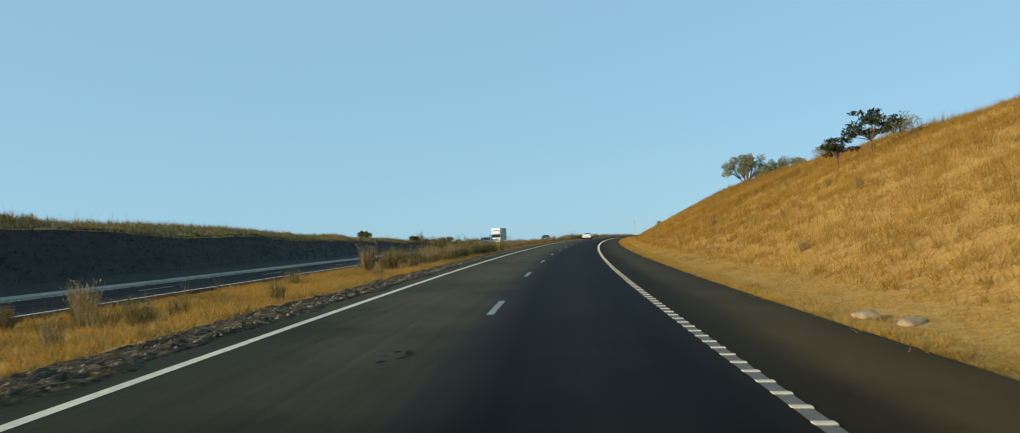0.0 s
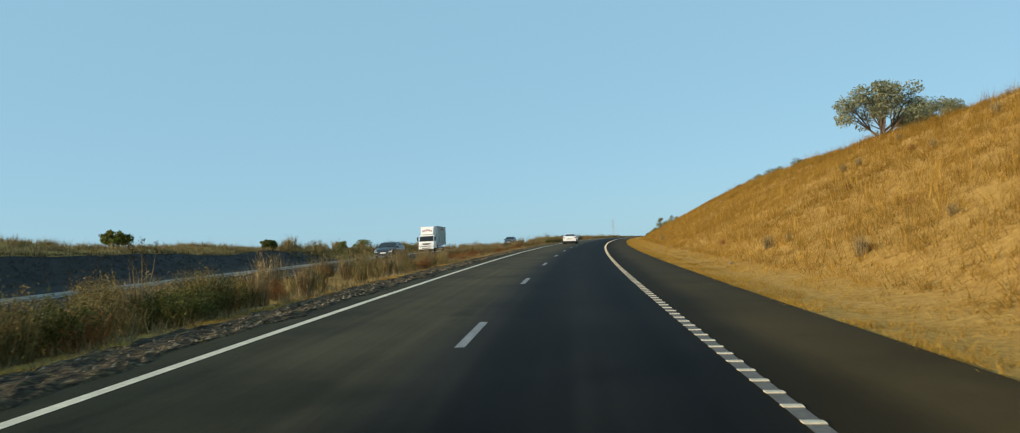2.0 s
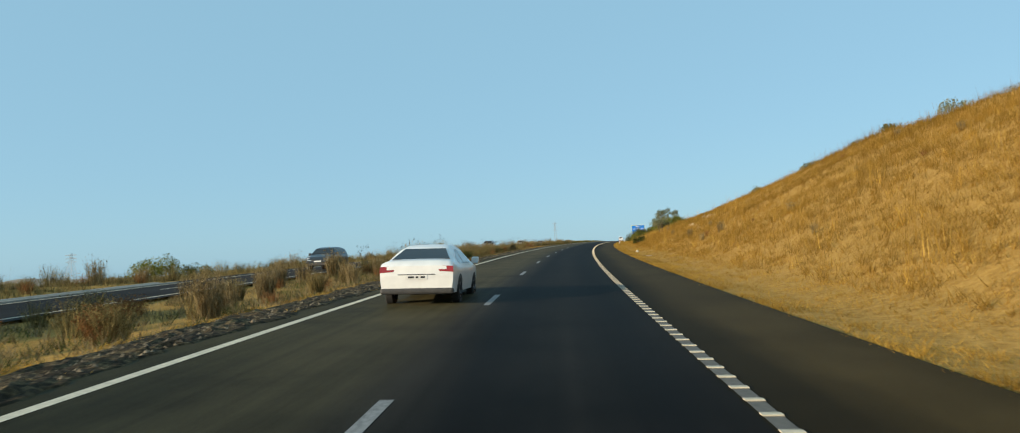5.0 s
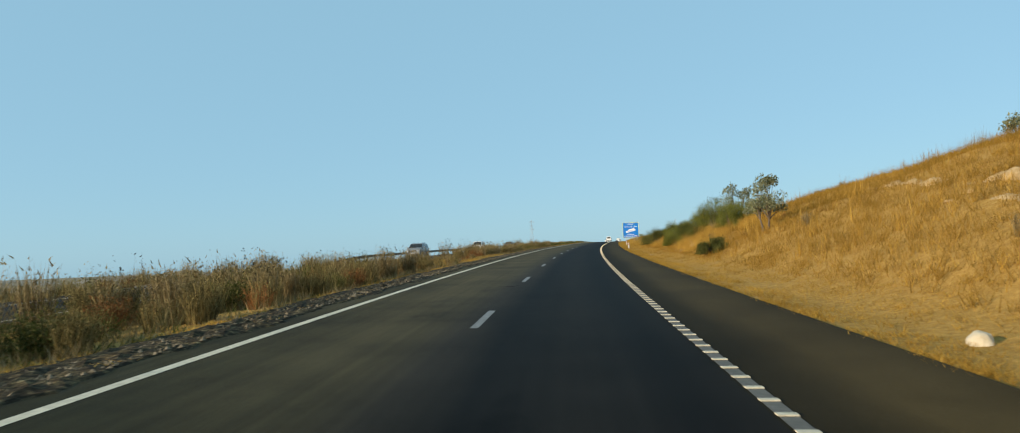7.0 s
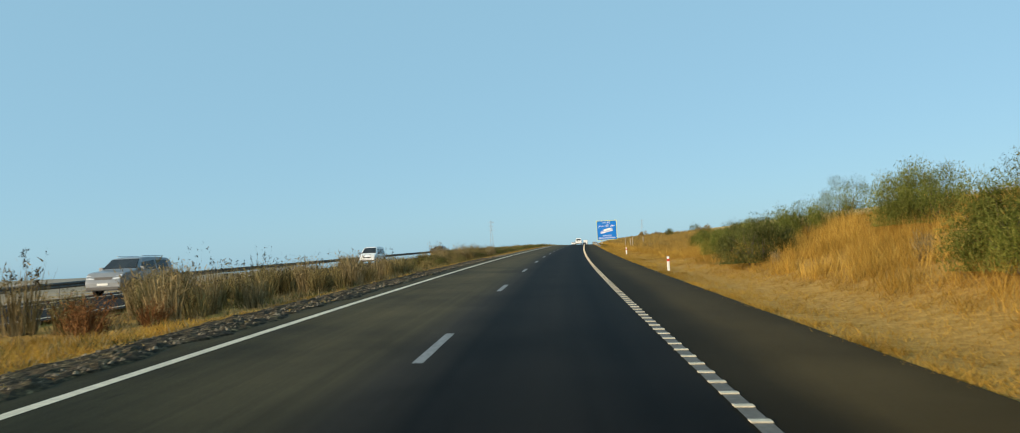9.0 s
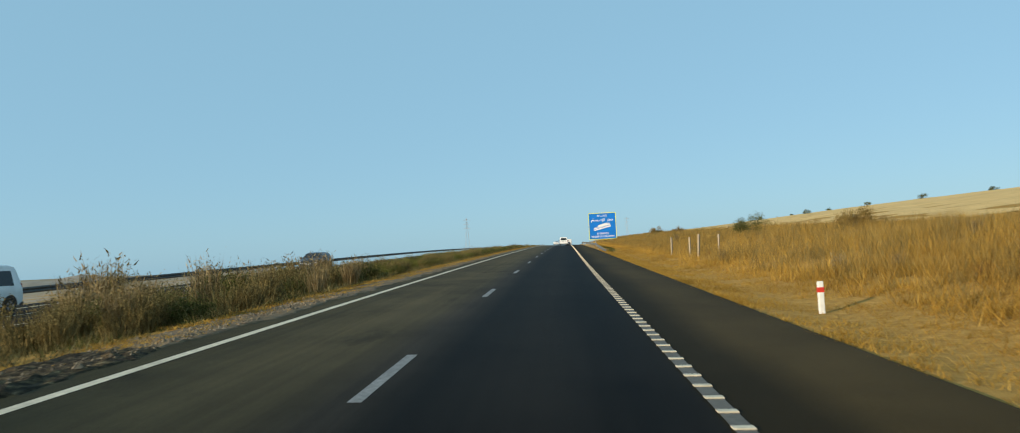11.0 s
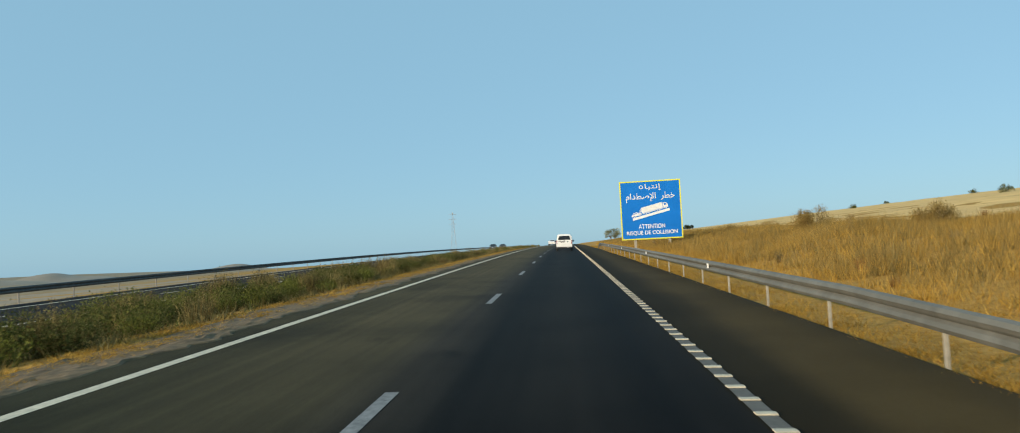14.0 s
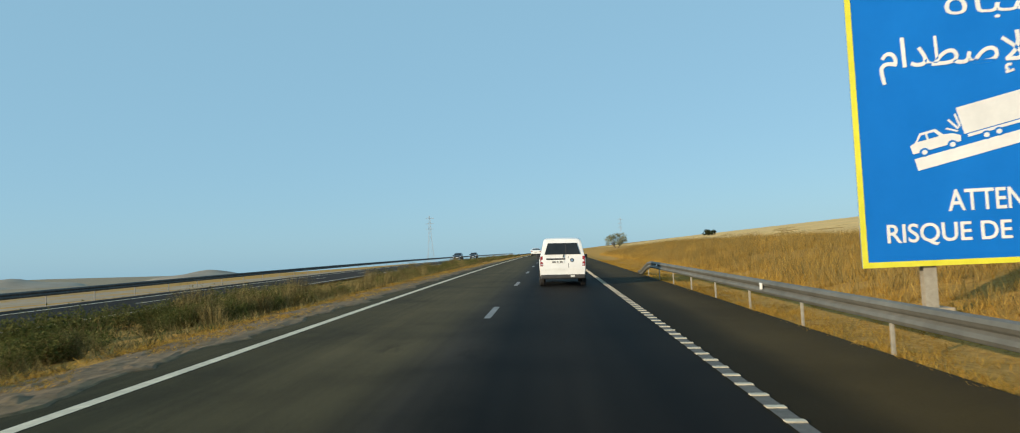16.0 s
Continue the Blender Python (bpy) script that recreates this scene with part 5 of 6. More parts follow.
def fence_post(s, o, tall, lean, turn):
    root = thing("fence_post", on_ground(s, o, turn), "weathered whitish concrete fence post standing in dry grass", "fence post", "fence posts")
    bm = bmesh.new()
    box(bm, -0.048, 0.048, -0.048, 0.048, -0.3, tall, bevel=0.012)
    bmesh.ops.rotate(bm, verts=bm.verts, cent=(0, 0, 0), matrix=Matrix.Rotation(radians(lean), 3, "Y"))
    part("shaft", bm, M_CONCRETE, root)
    for z in (0.35, 0.75, 1.1):
        bm = bmesh.new()
        tube(bm, (math.sin(radians(lean)) * z, -0.07, z), (math.sin(radians(lean)) * z, 0.07, z), 0.012, 0.012)
        part("staple", bm, M_ZINC, root)


for s0, o0, h0, l0 in ((355.6, 9.2, 1.15, 2), (351.0, 9.6, 1.12, -3), (348.8, 9.7, 1.3, -5), (350.6, 11.2, 0.95, -4)):
    fence_post(s0, o0, h0, l0, s0 * 13.0)


# grey steel paled and blued: the haze of distance is in the colour
M_PYLON = mat("hazed_lattice_steel", surface((0.3, 0.32, 0.34), (0.42, 0.44, 0.46), 0.7, 3.0, bumps=0.0))


def pylon(s, o, tall, up):
    root = thing("power_pylon", at_road(s, o, up), "tall grey steel lattice power pylon far off", "pylon", "pylons")
    def width(z):
        return 2.4 * (1 - z / tall) ** 1.3 + 0.35
    for sx, sy in ((1, 1), (1, -1), (-1, -1), (-1, 1)):
        bm = bmesh.new()
        for k in range(10):
            z0, z1 = tall * k / 10, tall * (k + 1) / 10
            tube(bm, (sx * width(z0), sy * width(z0), z0), (sx * width(z1), sy * width(z1), z1), 0.06, 0.06, 4)
        part("leg", bm, M_PYLON, root)
    bm = bmesh.new()
    for k in range(10):
        z0, z1 = tall * k / 10, tall * (k + 1) / 10
        a, b = width(z0), width(z1)
        for (x0, y0), (x1, y1) in (((1, 1), (1, -1)), ((1, -1), (-1, -1)), ((-1, -1), (-1, 1)), ((-1, 1), (1, 1))):
            tube(bm, (x0 * a, y0 * a, z0), (x1 * b, y1 * b, z1), 0.025, 0.025, 4)
            tube(bm, (x1 * a, y1 * a, z0), (x0 * b, y0 * b, z1), 0.025, 0.025, 4)
    part("lattice", bm, M_PYLON, root)
    for z in (tall * 0.72, tall * 0.83, tall * 0.94):
        bm = bmesh.new()
        tube(bm, (-3.4, 0, z), (3.4, 0, z), 0.1, 0.1, 4)
        tube(bm, (-3.4, 0, z), (0, 0, z + 0.9), 0.05, 0.05, 4)
        tube(bm, (3.4, 0, z), (0, 0, z + 0.9), 0.05, 0.05, 4)
        part("cross_arm", bm, M_PYLON, root)


pylon(1027, -100, 38, -5.0)
pylon(480, -280, 16, -8.0)
pylon(1338, 75, 42, -5.0)

# ------------------------------------------------------------------ vehicles
def paint(colour, rough=0.35, dusty=0.12):
    def build(t, b):
        n = noise_of(t, 2.2, 5.0, 0.6)
        low = tuple(c * (1 - dusty) for c in colour)
        t.links.new(ramp(t, n, [(0.35, low), (0.65, colour)]), b.inputs["Base Color"])
        b.inputs["Roughness"].default_value = rough
        b.inputs["Coat Weight"].default_value = 0.4
        b.inputs["Coat Roughness"].default_value = 0.12
    return build


M_CARWHITE = mat("white_car_paint", paint((0.8, 0.8, 0.77)))
M_CARDARK = mat("dark_blue_grey_car_paint", paint((0.02, 0.026, 0.033)))
M_CARSILVER = mat("silver_car_paint", paint((0.2, 0.215, 0.225)))
M_GLASS = mat("tinted_car_glass", surface((0.015, 0.018, 0.02), (0.03, 0.034, 0.036), 0.1, 1.0, bumps=0.0, spec=0.35))
M_RUBBER = mat("tyre_rubber", surface((0.012, 0.012, 0.012), (0.03, 0.03, 0.028), 0.85, 20.0))
M_RIM = mat("wheel_metal", surface((0.3, 0.3, 0.3), (0.45, 0.45, 0.45), 0.4, 10.0, metal=0.7, bumps=0.0))
M_PLASTIC = mat("dark_bumper_plastic", surface((0.03, 0.03, 0.03), (0.055, 0.053, 0.05), 0.6, 10.0))
M_TAIL = mat("red_tail_lamp", surface((0.26, 0.012, 0.01), (0.36, 0.022, 0.018), 0.25, 4.0, bumps=0.0, coat=0.6))
M_LAMP = mat("clear_head_lamp", surface((0.6, 0.62, 0.63), (0.78, 0.8, 0.8), 0.12, 4.0, bumps=0.0, coat=0.8))
M_PLATE = mat("plate_white", surface((0.7, 0.7, 0.67), (0.8, 0.8, 0.76), 0.5, 4.0, bumps=0.0))
M_BLACK = mat("black_trim", surface((0.012, 0.012, 0.012), (0.025, 0.025, 0.025), 0.5, 6.0, bumps=0.0))
M_CHROME = mat("chrome_trim", surface((0.55, 0.56, 0.57), (0.7, 0.71, 0.72), 0.2, 4.0, metal=0.9, bumps=0.0))
M_CARGO = mat("shaded_white_box_panel", surface((0.66, 0.67, 0.66), (0.78, 0.79, 0.78), 0.5, 1.2, bumps=0.03))
M_DECALGREEN = mat("pale_green_print", surface((0.3, 0.4, 0.33), (0.42, 0.5, 0.42), 0.5, 2.0, bumps=0.0))
# print ground of the cargo sides, darkened teal for the shade on them
M_DECALSHADE = mat("shaded_teal_print", surface((0.17, 0.24, 0.23), (0.46, 0.52, 0.49), 0.5, 2.6, bumps=0.0))
M_DECALBLUE = mat("slate_blue_print", surface((0.16, 0.22, 0.28), (0.26, 0.32, 0.38), 0.5, 2.0, bumps=0.0))
M_DECALRED = mat("dark_red_print", surface((0.22, 0.05, 0.05), (0.3, 0.08, 0.07), 0.5, 2.0, bumps=0.0))

CAR_SHAPES = {
    # side outline (length from the rear, height) from the rear bumper over the roof to the nose; width; beltline; wheel radius; axles
    "van": dict(line=[(0.0, 0.66), (0.03, 0.98), (0.1, 1.3), (0.2, 1.68), (0.28, 1.79), (0.5, 1.84), (1.5, 1.86), (2.5, 1.84), (2.85, 1.78), (3.15, 1.55), (3.6, 1.16), (3.8, 1.06), (4.2, 0.94), (4.36, 0.8), (4.42, 0.55)],
                width=1.79, belt=1.02, wheel=0.32, axles=(0.72, 3.5), tumble=0.2, rear_glass=(1.2, 1.63), front_glass=(2.95, 3.62), side=[(0.5, 2.0), (2.1, 2.95)], side_top=1.62),
    "sedan": dict(line=[(0.0, 0.7), (0.03, 0.93), (0.16, 1.05), (0.55, 1.09), (0.75, 1.12), (1.3, 1.38), (1.7, 1.46), (2.3, 1.48), (2.8, 1.42), (3.5, 1.05), (3.7, 0.98), (4.4, 0.88), (4.68, 0.72), (4.77, 0.5)],
                  width=1.83, belt=0.95, wheel=0.33, axles=(0.95, 3.78), tumble=0.34, rear_glass=(1.1, 1.36), front_glass=(2.85, 3.5), side=[(0.95, 1.75), (1.85, 2.9)], side_top=1.36),
    "hatch": dict(line=[(0.0, 0.66), (0.03, 0.95), (0.12, 1.08), (0.35, 1.4), (0.55, 1.5), (1.2, 1.56), (2.0, 1.56), (2.5, 1.48), (3.15, 1.08), (3.35, 1.0), (3.95, 0.86), (4.12, 0.7), (4.2, 0.5)],
                  width=1.77, belt=0.97, wheel=0.33, axles=(0.75, 3.35), tumble=0.2, rear_glass=(1.1, 1.4), front_glass=(2.55, 3.15), side=[(0.6, 1.5), (1.6, 2.6)], side_top=1.42),
    "suv": dict(line=[(0.0, 0.78), (0.03, 1.08), (0.1, 1.3), (0.28, 1.66), (0.45, 1.75), (1.2, 1.8), (2.2, 1.8), (2.75, 1.72), (3.3, 1.26), (3.5, 1.2), (4.35, 1.08), (4.55, 0.9), (4.65, 0.6)],
                width=1.86, belt=1.14, wheel=0.38, axles=(0.9, 3.7), tumble=0.17, rear_glass=(1.26, 1.62), front_glass=(2.8, 3.35), side=[(0.6, 1.65), (1.75, 2.85)], side_top=1.64),
}


def body_mesh(shape, sill=0.3):
    """A lofted shell: ribs along the length, each from sill to sill over the roof."""
    half, belt, tumble = shape["width"] / 2, shape["belt"], shape["tumble"]
    top_max = max(z for y, z in shape["line"])
    length = shape["line"][-1][0]
    ys = np.unique(np.concatenate([[y for y, z in shape["line"]], np.linspace(0.3, length - 0.3, 24)]))
    ly, lz = zip(*shape["line"])

    def half_at(z, y):
        nose = 1 - 0.1 * np.clip((y - (length - 0.7)) / 0.7, 0, 1) ** 2 - 0.05 * np.clip((0.35 - y) / 0.35, 0, 1) ** 2
        if z <= belt:
            return (half - 0.05 * max(0, (0.6 - z)) / 0.3) * nose
        return (half - tumble * (z - belt) / (top_max - belt) - 0.01) * nose

    ribs = []
    for y in ys:
        zt = float(np.interp(y, ly, lz))
        b = min(belt, zt - 0.12)
        zs = [sill, sill + 0.18, (sill + b) / 2 + 0.08, b - 0.02, b + 0.3 * (zt - b), b + 0.65 * (zt - b), zt - 0.05]
        pts = [(half_at(z, y), z) for z in zs]
        w = half_at(zt, y)
        pts += [(w - 0.035, zt - 0.018), (w - 0.1, zt), (w * 0.55, zt + 0.012), (0.0, zt + 0.016)]
        ribs.append([(x, y, z) for x, z in pts] + [(-x, y, z) for x, z in pts[-2::-1]])
    m = len(ribs[0])
    v = [p for r in ribs for p in r]
    f = [(i * m + j, i * m + j + 1, (i + 1) * m + j + 1, (i + 1) * m + j) for i in range(len(ribs) - 1) for j in range(m - 1)]
    f.append(tuple(range(m)))
    f.append(tuple((len(ribs) - 1) * m + j for j in range(m))[::-1])
    f += [(i * m, (i + 1) * m, (i + 1) * m + m - 1, i * m + m - 1) for i in range(len(ribs) - 1)]
    return v, f, half_at


def plate_on(points, push, thick=0.02):
    """A thin plate through 3D points, pushed out along push."""
    bm = bmesh.new()
    a = [bm.verts.new(Vector(p) + Vector(push) * 0.008) for p in points]
    b = [bm.verts.new(Vector(p) - Vector(push) * thick) for p in points]
    bm.faces.new(a)
    bm.faces.new(b[::-1])
    for k in range(len(a)):
        bm.faces.new((a[k], b[k], b[(k + 1) % len(a)], a[(k + 1) % len(a)]))
    bmesh.ops.recalc_face_normals(bm, faces=bm.faces)
    return bm


def wheel_under(root, x, y, r, wide=0.2):
    sx = 1 if x > 0 else -1
    bm = bmesh.new()
    ring = [(0.62 * r, 0.5), (0.9 * r, 0.5), (r, 0.36), (r, -0.36), (0.9 * r, -0.5), (0.62 * r, -0.5)]
    n = 28
    vs = [[bm.verts.new((w * wide, rr * math.cos(6.2832 * k / n), rr * math.sin(6.2832 * k / n))) for rr, w in ring] for k in range(n)]
    for k in range(n):
        for j in range(len(ring) - 1):
            bm.faces.new((vs[k][j], vs[k][j + 1], vs[(k + 1) % n][j + 1], vs[(k + 1) % n][j]))
    tyre = part("wheel", bm, M_RUBBER, root, "black tyre")
    tyre.location = (x, y, r)
    bm = bmesh.new()
    bmesh.ops.create_cone(bm, cap_ends=True, segments=28, radius1=0.63 * r, radius2=0.55 * r, depth=0.12, matrix=Matrix.Rotation(radians(90 * sx), 4, "Y"))
    rim = part("rim", bm, M_RIM, tyre, "metal rim")
    rim.location = (0.03 * sx, 0, 0)
    for k in range(5):
        a = 6.2832 * k / 5
        bm = bmesh.new()
        tube(bm, (0.095 * sx, 0.12 * r * math.cos(a), 0.12 * r * math.sin(a)), (0.095 * sx, 0.52 * r * math.cos(a), 0.52 * r * math.sin(a)), 0.03, 0.04, 4)
        part("spoke", bm, M_BLACK, tyre)


def car(kind, m, body_mat, label, category="car", group=""):
    shape = CAR_SHAPES[kind]
    root = thing({"van": "van", "suv": "suv"}.get(kind, "car"), m, label, category, group)
    v, f, half_at = body_mesh(shape)
    me = mesh_of("body", v, f, body_mat, True)
    me.set_sharp_from_angle(angle=radians(38))
    part_of("body", me, root)
    ly, lz = (np.array(q) for q in zip(*shape["line"]))
    length, belt = float(ly[-1]), shape["belt"]
    rise = int(np.argmax(lz))

    def rear(z):
        return float(np.interp(z, lz[:rise + 1], ly[:rise + 1]))

    def nose(z):
        return float(np.interp(z, lz[rise:][::-1], ly[rise:][::-1]))

    def rear_pt(x, z):
        return (x, rear(z), z)

    def nose_pt(x, z):
        return (x, nose(z), z)

    def side_pt(sx, y, z):
        return (sx * half_at(z, y), y, z)

    z0, z1 = shape["rear_glass"]
    inset = 0.06 if kind == "van" else 0.0
    w0, w1 = half_at(z0, 0.3) - 0.1 - inset, half_at(z1, 0.4) - 0.13 - inset
    back = Vector((0, -1, 0.3)).normalized()
    glass = part("rear_window", plate_on([rear_pt(-w0, z0), rear_pt(w0, z0), rear_pt(w1, z1), rear_pt(-w1, z1)], back * 4), M_GLASS, root, "tinted rear window")
    y0, y1 = shape["front_glass"]
    za, zb = (float(np.interp(q, ly, lz)) for q in (y1, y0))
    w0, w1 = half_at(za, y1) - 0.08, half_at(zb, y0) - 0.12
    part("windscreen", plate_on([(-w0, y1, za), (w0, y1, za), (w1, y0, zb), (-w1, y0, zb)], Vector((0, 0.5, 0.8)).normalized() * 4), M_GLASS, root, "tinted windscreen")
    for sx in (-1, 1):
        for a, b in shape["side"]:
            top_a = min(shape["side_top"], float(np.interp(a, ly, lz)) - 0.1)
            top_b = min(shape["side_top"], float(np.interp(b, ly, lz)) - 0.1)
            low = belt + 0.04
            pts = [side_pt(sx, a, low), side_pt(sx, b + 0.25 * (b > 2.4), low), side_pt(sx, b, top_b), side_pt(sx, a, max(top_a, low + 0.1))]
            part("side_window", plate_on(pts, (sx, 0, 0)), M_GLASS, root, "tinted side window")
        # mirrors
        yb = shape["front_glass"][1] - 0.25
        bm = bmesh.new()
        x = sx * (shape["width"] / 2 + 0.1)
        box(bm, x - 0.1, x + 0.1, yb - 0.06, yb + 0.07, belt + 0.02, belt + 0.2, bevel=0.03)
        part("wing_mirror", bm, M_BLACK if kind == "van" else body_mat, root)
        for yw in shape["axles"]:
            r = shape["wheel"]
            arch = [side_pt(sx, yw + (r + 0.07) * math.cos(k * 0.3142), max(0.31, r + (r + 0.07) * math.sin(k * 0.3142))) for k in range(11)]
            part("wheel_arch", plate_on(arch, (sx, 0, 0), 0.05), M_BLACK, root, "dark wheel arch")
            wheel_under(root, sx * (shape["width"] / 2 - 0.1), yw, r)
    # lamps, bumpers, plates
    hw = half_at(0.8, 0.1)
    if kind == "van":
        for sx in (-1, 1):
            lamp = part("tail_lamp", plate_on([rear_pt(sx * (hw - 0.02), 0.76), rear_pt(sx * (hw - 0.02), 1.14), rear_pt(sx * (hw - 0.115), 1.14), rear_pt(sx * (hw - 0.125), 0.76)], (0, -1, 0), 0.05), M_TAIL, root, "upright red tail lamp")
            part("reverse_lamp", plate_on([rear_pt(sx * (hw - 0.06), 0.8), rear_pt(sx * (hw - 0.06), 0.84), rear_pt(sx * (hw - 0.12), 0.84), rear_pt(sx * (hw - 0.12), 0.8)], (0, -1.8, 0)), M_LAMP, lamp, "clear reverse lamp")
        part("door_trim", plate_on([rear_pt(-0.62, 1.0), rear_pt(0.1, 1.0), rear_pt(0.1, 1.06), rear_pt(-0.62, 1.06)], (0, -1.4, 0)), M_BLACK, root, "black handle strip")
        part("door_seam", plate_on([rear_pt(0.215, 0.7), rear_pt(0.23, 0.7), rear_pt(0.23, 1.12), rear_pt(0.215, 1.12)], (0, -1, 0)), M_BLACK, root)
        ring = [(0.36 + 0.075 * math.cos(k * 0.3927), 0.98 + 0.075 * math.sin(k * 0.3927)) for k in range(16)]
        badge = part("badge", plate_on([rear_pt(x, z) for x, z in ring], (0, -1.4, 0)), M_BLACK, root, "round dark badge")
        part("badge_face", plate_on([rear_pt(0.36 + (x - 0.36) * 0.6, 0.98 + (z - 0.98) * 0.6) for x, z in ring], (0, -2, 0)), M_CHROME, badge)
        bm = bmesh.new()
        tube(bm, Vector(rear_pt(0.02, 1.08)) + back * 0.03, Vector(rear_pt(0.05, 1.2)) + back * 0.04, 0.02, 0.012)
        part("wiper", bm, M_BLACK, root)
        part("window_bar", plate_on([rear_pt(0.1, 1.2), rear_pt(0.16, 1.2), rear_pt(0.15, 1.63), rear_pt(0.1, 1.63)], back * 4.6), M_BLACK, root)
        part("brake_lamp", plate_on([rear_pt(-0.09, 1.72), rear_pt(0.09, 1.72), rear_pt(0.08, 1.765), rear_pt(-0.08, 1.765)], (0, -1, 0.4)), M_BLACK, root)
        plate_z, plate_x = 0.86, -0.2
        bumper_z = (0.28, 0.44)
    else:
        for sx in (-1, 1):
            part("tail_lamp", plate_on([rear_pt(sx * (hw - 0.01), belt - 0.16), rear_pt(sx * (hw - 0.02), belt - 0.02), rear_pt(sx * (hw - 0.42), belt - 0.0), rear_pt(sx * (hw - 0.34), belt - 0.14)], (0, -1, 0), 0.06), M_TAIL, root, "red tail lamp")
        part("boot_trim", plate_on([rear_pt(-0.45, belt - 0.22), rear_pt(0.45, belt - 0.22), rear_pt(0.45, belt - 0.2), rear_pt(-0.45, belt - 0.2)], (0, -1, 0)), M_BLACK, root)
        plate_z, plate_x = 0.62, 0.0
        bumper_z = (0.28, 0.42)
    w = half_at(0.5, 0.1) - 0.01
    bm = bmesh.new()
    box(bm, -w, w, -0.06, 0.25, bumper_z[0], bumper_z[1], bevel=0.05)
    bumper = part("rear_bumper", bm, M_PLASTIC, root, "dark plastic rear bumper")
    if kind == "van":
        part("bumper_label", plate_on([(0.3, -0.062, 0.34), (0.45, -0.062, 0.34), (0.45, -0.062, 0.41), (0.3, -0.062, 0.41)], (0, -1, 0)), M_PLATE, bumper, "small white sticker")
    plate = part("number_plate", plate_on([rear_pt(plate_x - 0.26, plate_z), rear_pt(plate_x + 0.26, plate_z), rear_pt(plate_x + 0.26, plate_z + 0.11), rear_pt(plate_x - 0.26, plate_z + 0.11)], (0, -1.6, 0)), M_PLATE, root, "white plate with plain bars")
    for x0, x1 in ((-0.2, -0.06), (-0.01, 0.04), (0.1, 0.2)):
        part("bar", plate_on([rear_pt(plate_x + x, plate_z + z) for x, z in ((x0, 0.035), (x1, 0.035), (x1, 0.08), (x0, 0.08))], (0, -2.4, 0)), M_BLACK, plate)
    # front
    wn = half_at(0.7, length - 0.1)
    for sx in (-1, 1):
        part("head_lamp", plate_on([nose_pt(sx * (wn - 0.04), belt - 0.34), nose_pt(sx * (wn - 0.4), belt - 0.36), nose_pt(sx * (wn - 0.36), belt - 0.22), nose_pt(sx * (wn - 0.02), belt - 0.16)], (0, 1, 0.3), 0.08), M_LAMP, root, "clear head lamp")
    part("grille", plate_on([nose_pt(-0.4, belt - 0.38), nose_pt(0.4, belt - 0.38), nose_pt(0.44, belt - 0.26), nose_pt(-0.44, belt - 0.26)], (0, 1, 0.2), 0.06), M_BLACK, root, "black grille")
    bm = bmesh.new()
    box(bm, -wn + 0.06, wn - 0.06, length - 0.28, length + 0.03, 0.26, 0.44, bevel=0.05)
    part("front_bumper", bm, M_PLASTIC, root, "dark lower front bumper")
    part("number_plate", plate_on([nose_pt(-0.26, 0.5), nose_pt(0.26, 0.5), nose_pt(0.26, 0.6), nose_pt(-0.26, 0.6)], (0, 3, 0)), M_PLATE, root, "white plate")
    if kind == "suv":
        for sx in (-1, 1):
            bm = bmesh.new()
            tube(bm, (sx * 0.62, 0.7, 1.86), (sx * 0.62, 2.5, 1.85), 0.02, 0.02)
            part("roof_rail", bm, M_CHROME, root)
    return root


def on_lane(s, o, back=False):
    """A pose on our carriageway, or facing back on the opposite one."""
    if back:
        return at_road(s, o, float(opp_up(s)) + 0.012 * (o + 13.5), 180)
    return at_road(s, o, road_up(o)) @ pose(0, 0, 0, 0, math.degrees(math.atan(CROSSFALL)), 0)


car("van", on_lane(469.2, 1.85), M_CARWHITE, "white panel van with tinted rear windows on the slow lane", "van")
sedan = car("sedan", on_lane(158.0, -1.65), M_CARWHITE, "white saloon car with red tail lamps on the fast lane", "car")
copy_thing(sedan, on_lane(575.0, -1.9))
dark = car("hatch", on_lane(124.5, -15.9, True), M_CARDARK, "dark compact car with lit paint on the opposite carriageway", "car", "oncoming cars")
for s0, o0 in ((195.0, -15.6), (373.0, -19.6), (604.0, -19.6), (634.0, -19.6)):
    copy_thing(dark, on_lane(s0, o0, True))
copy_thing(dark, on_lane(640.0, 1.9))["label"] = "dark compact car far ahead on the slow lane"
car("suv", on_lane(289.5, -19.0, True), M_CARSILVER, "silver off-road car with roof rails on the opposite carriageway", "car", "oncoming cars")
car("van", on_lane(334.0, -19.4, True), M_CARWHITE, "white delivery van on the opposite carriageway", "van", "oncoming cars")


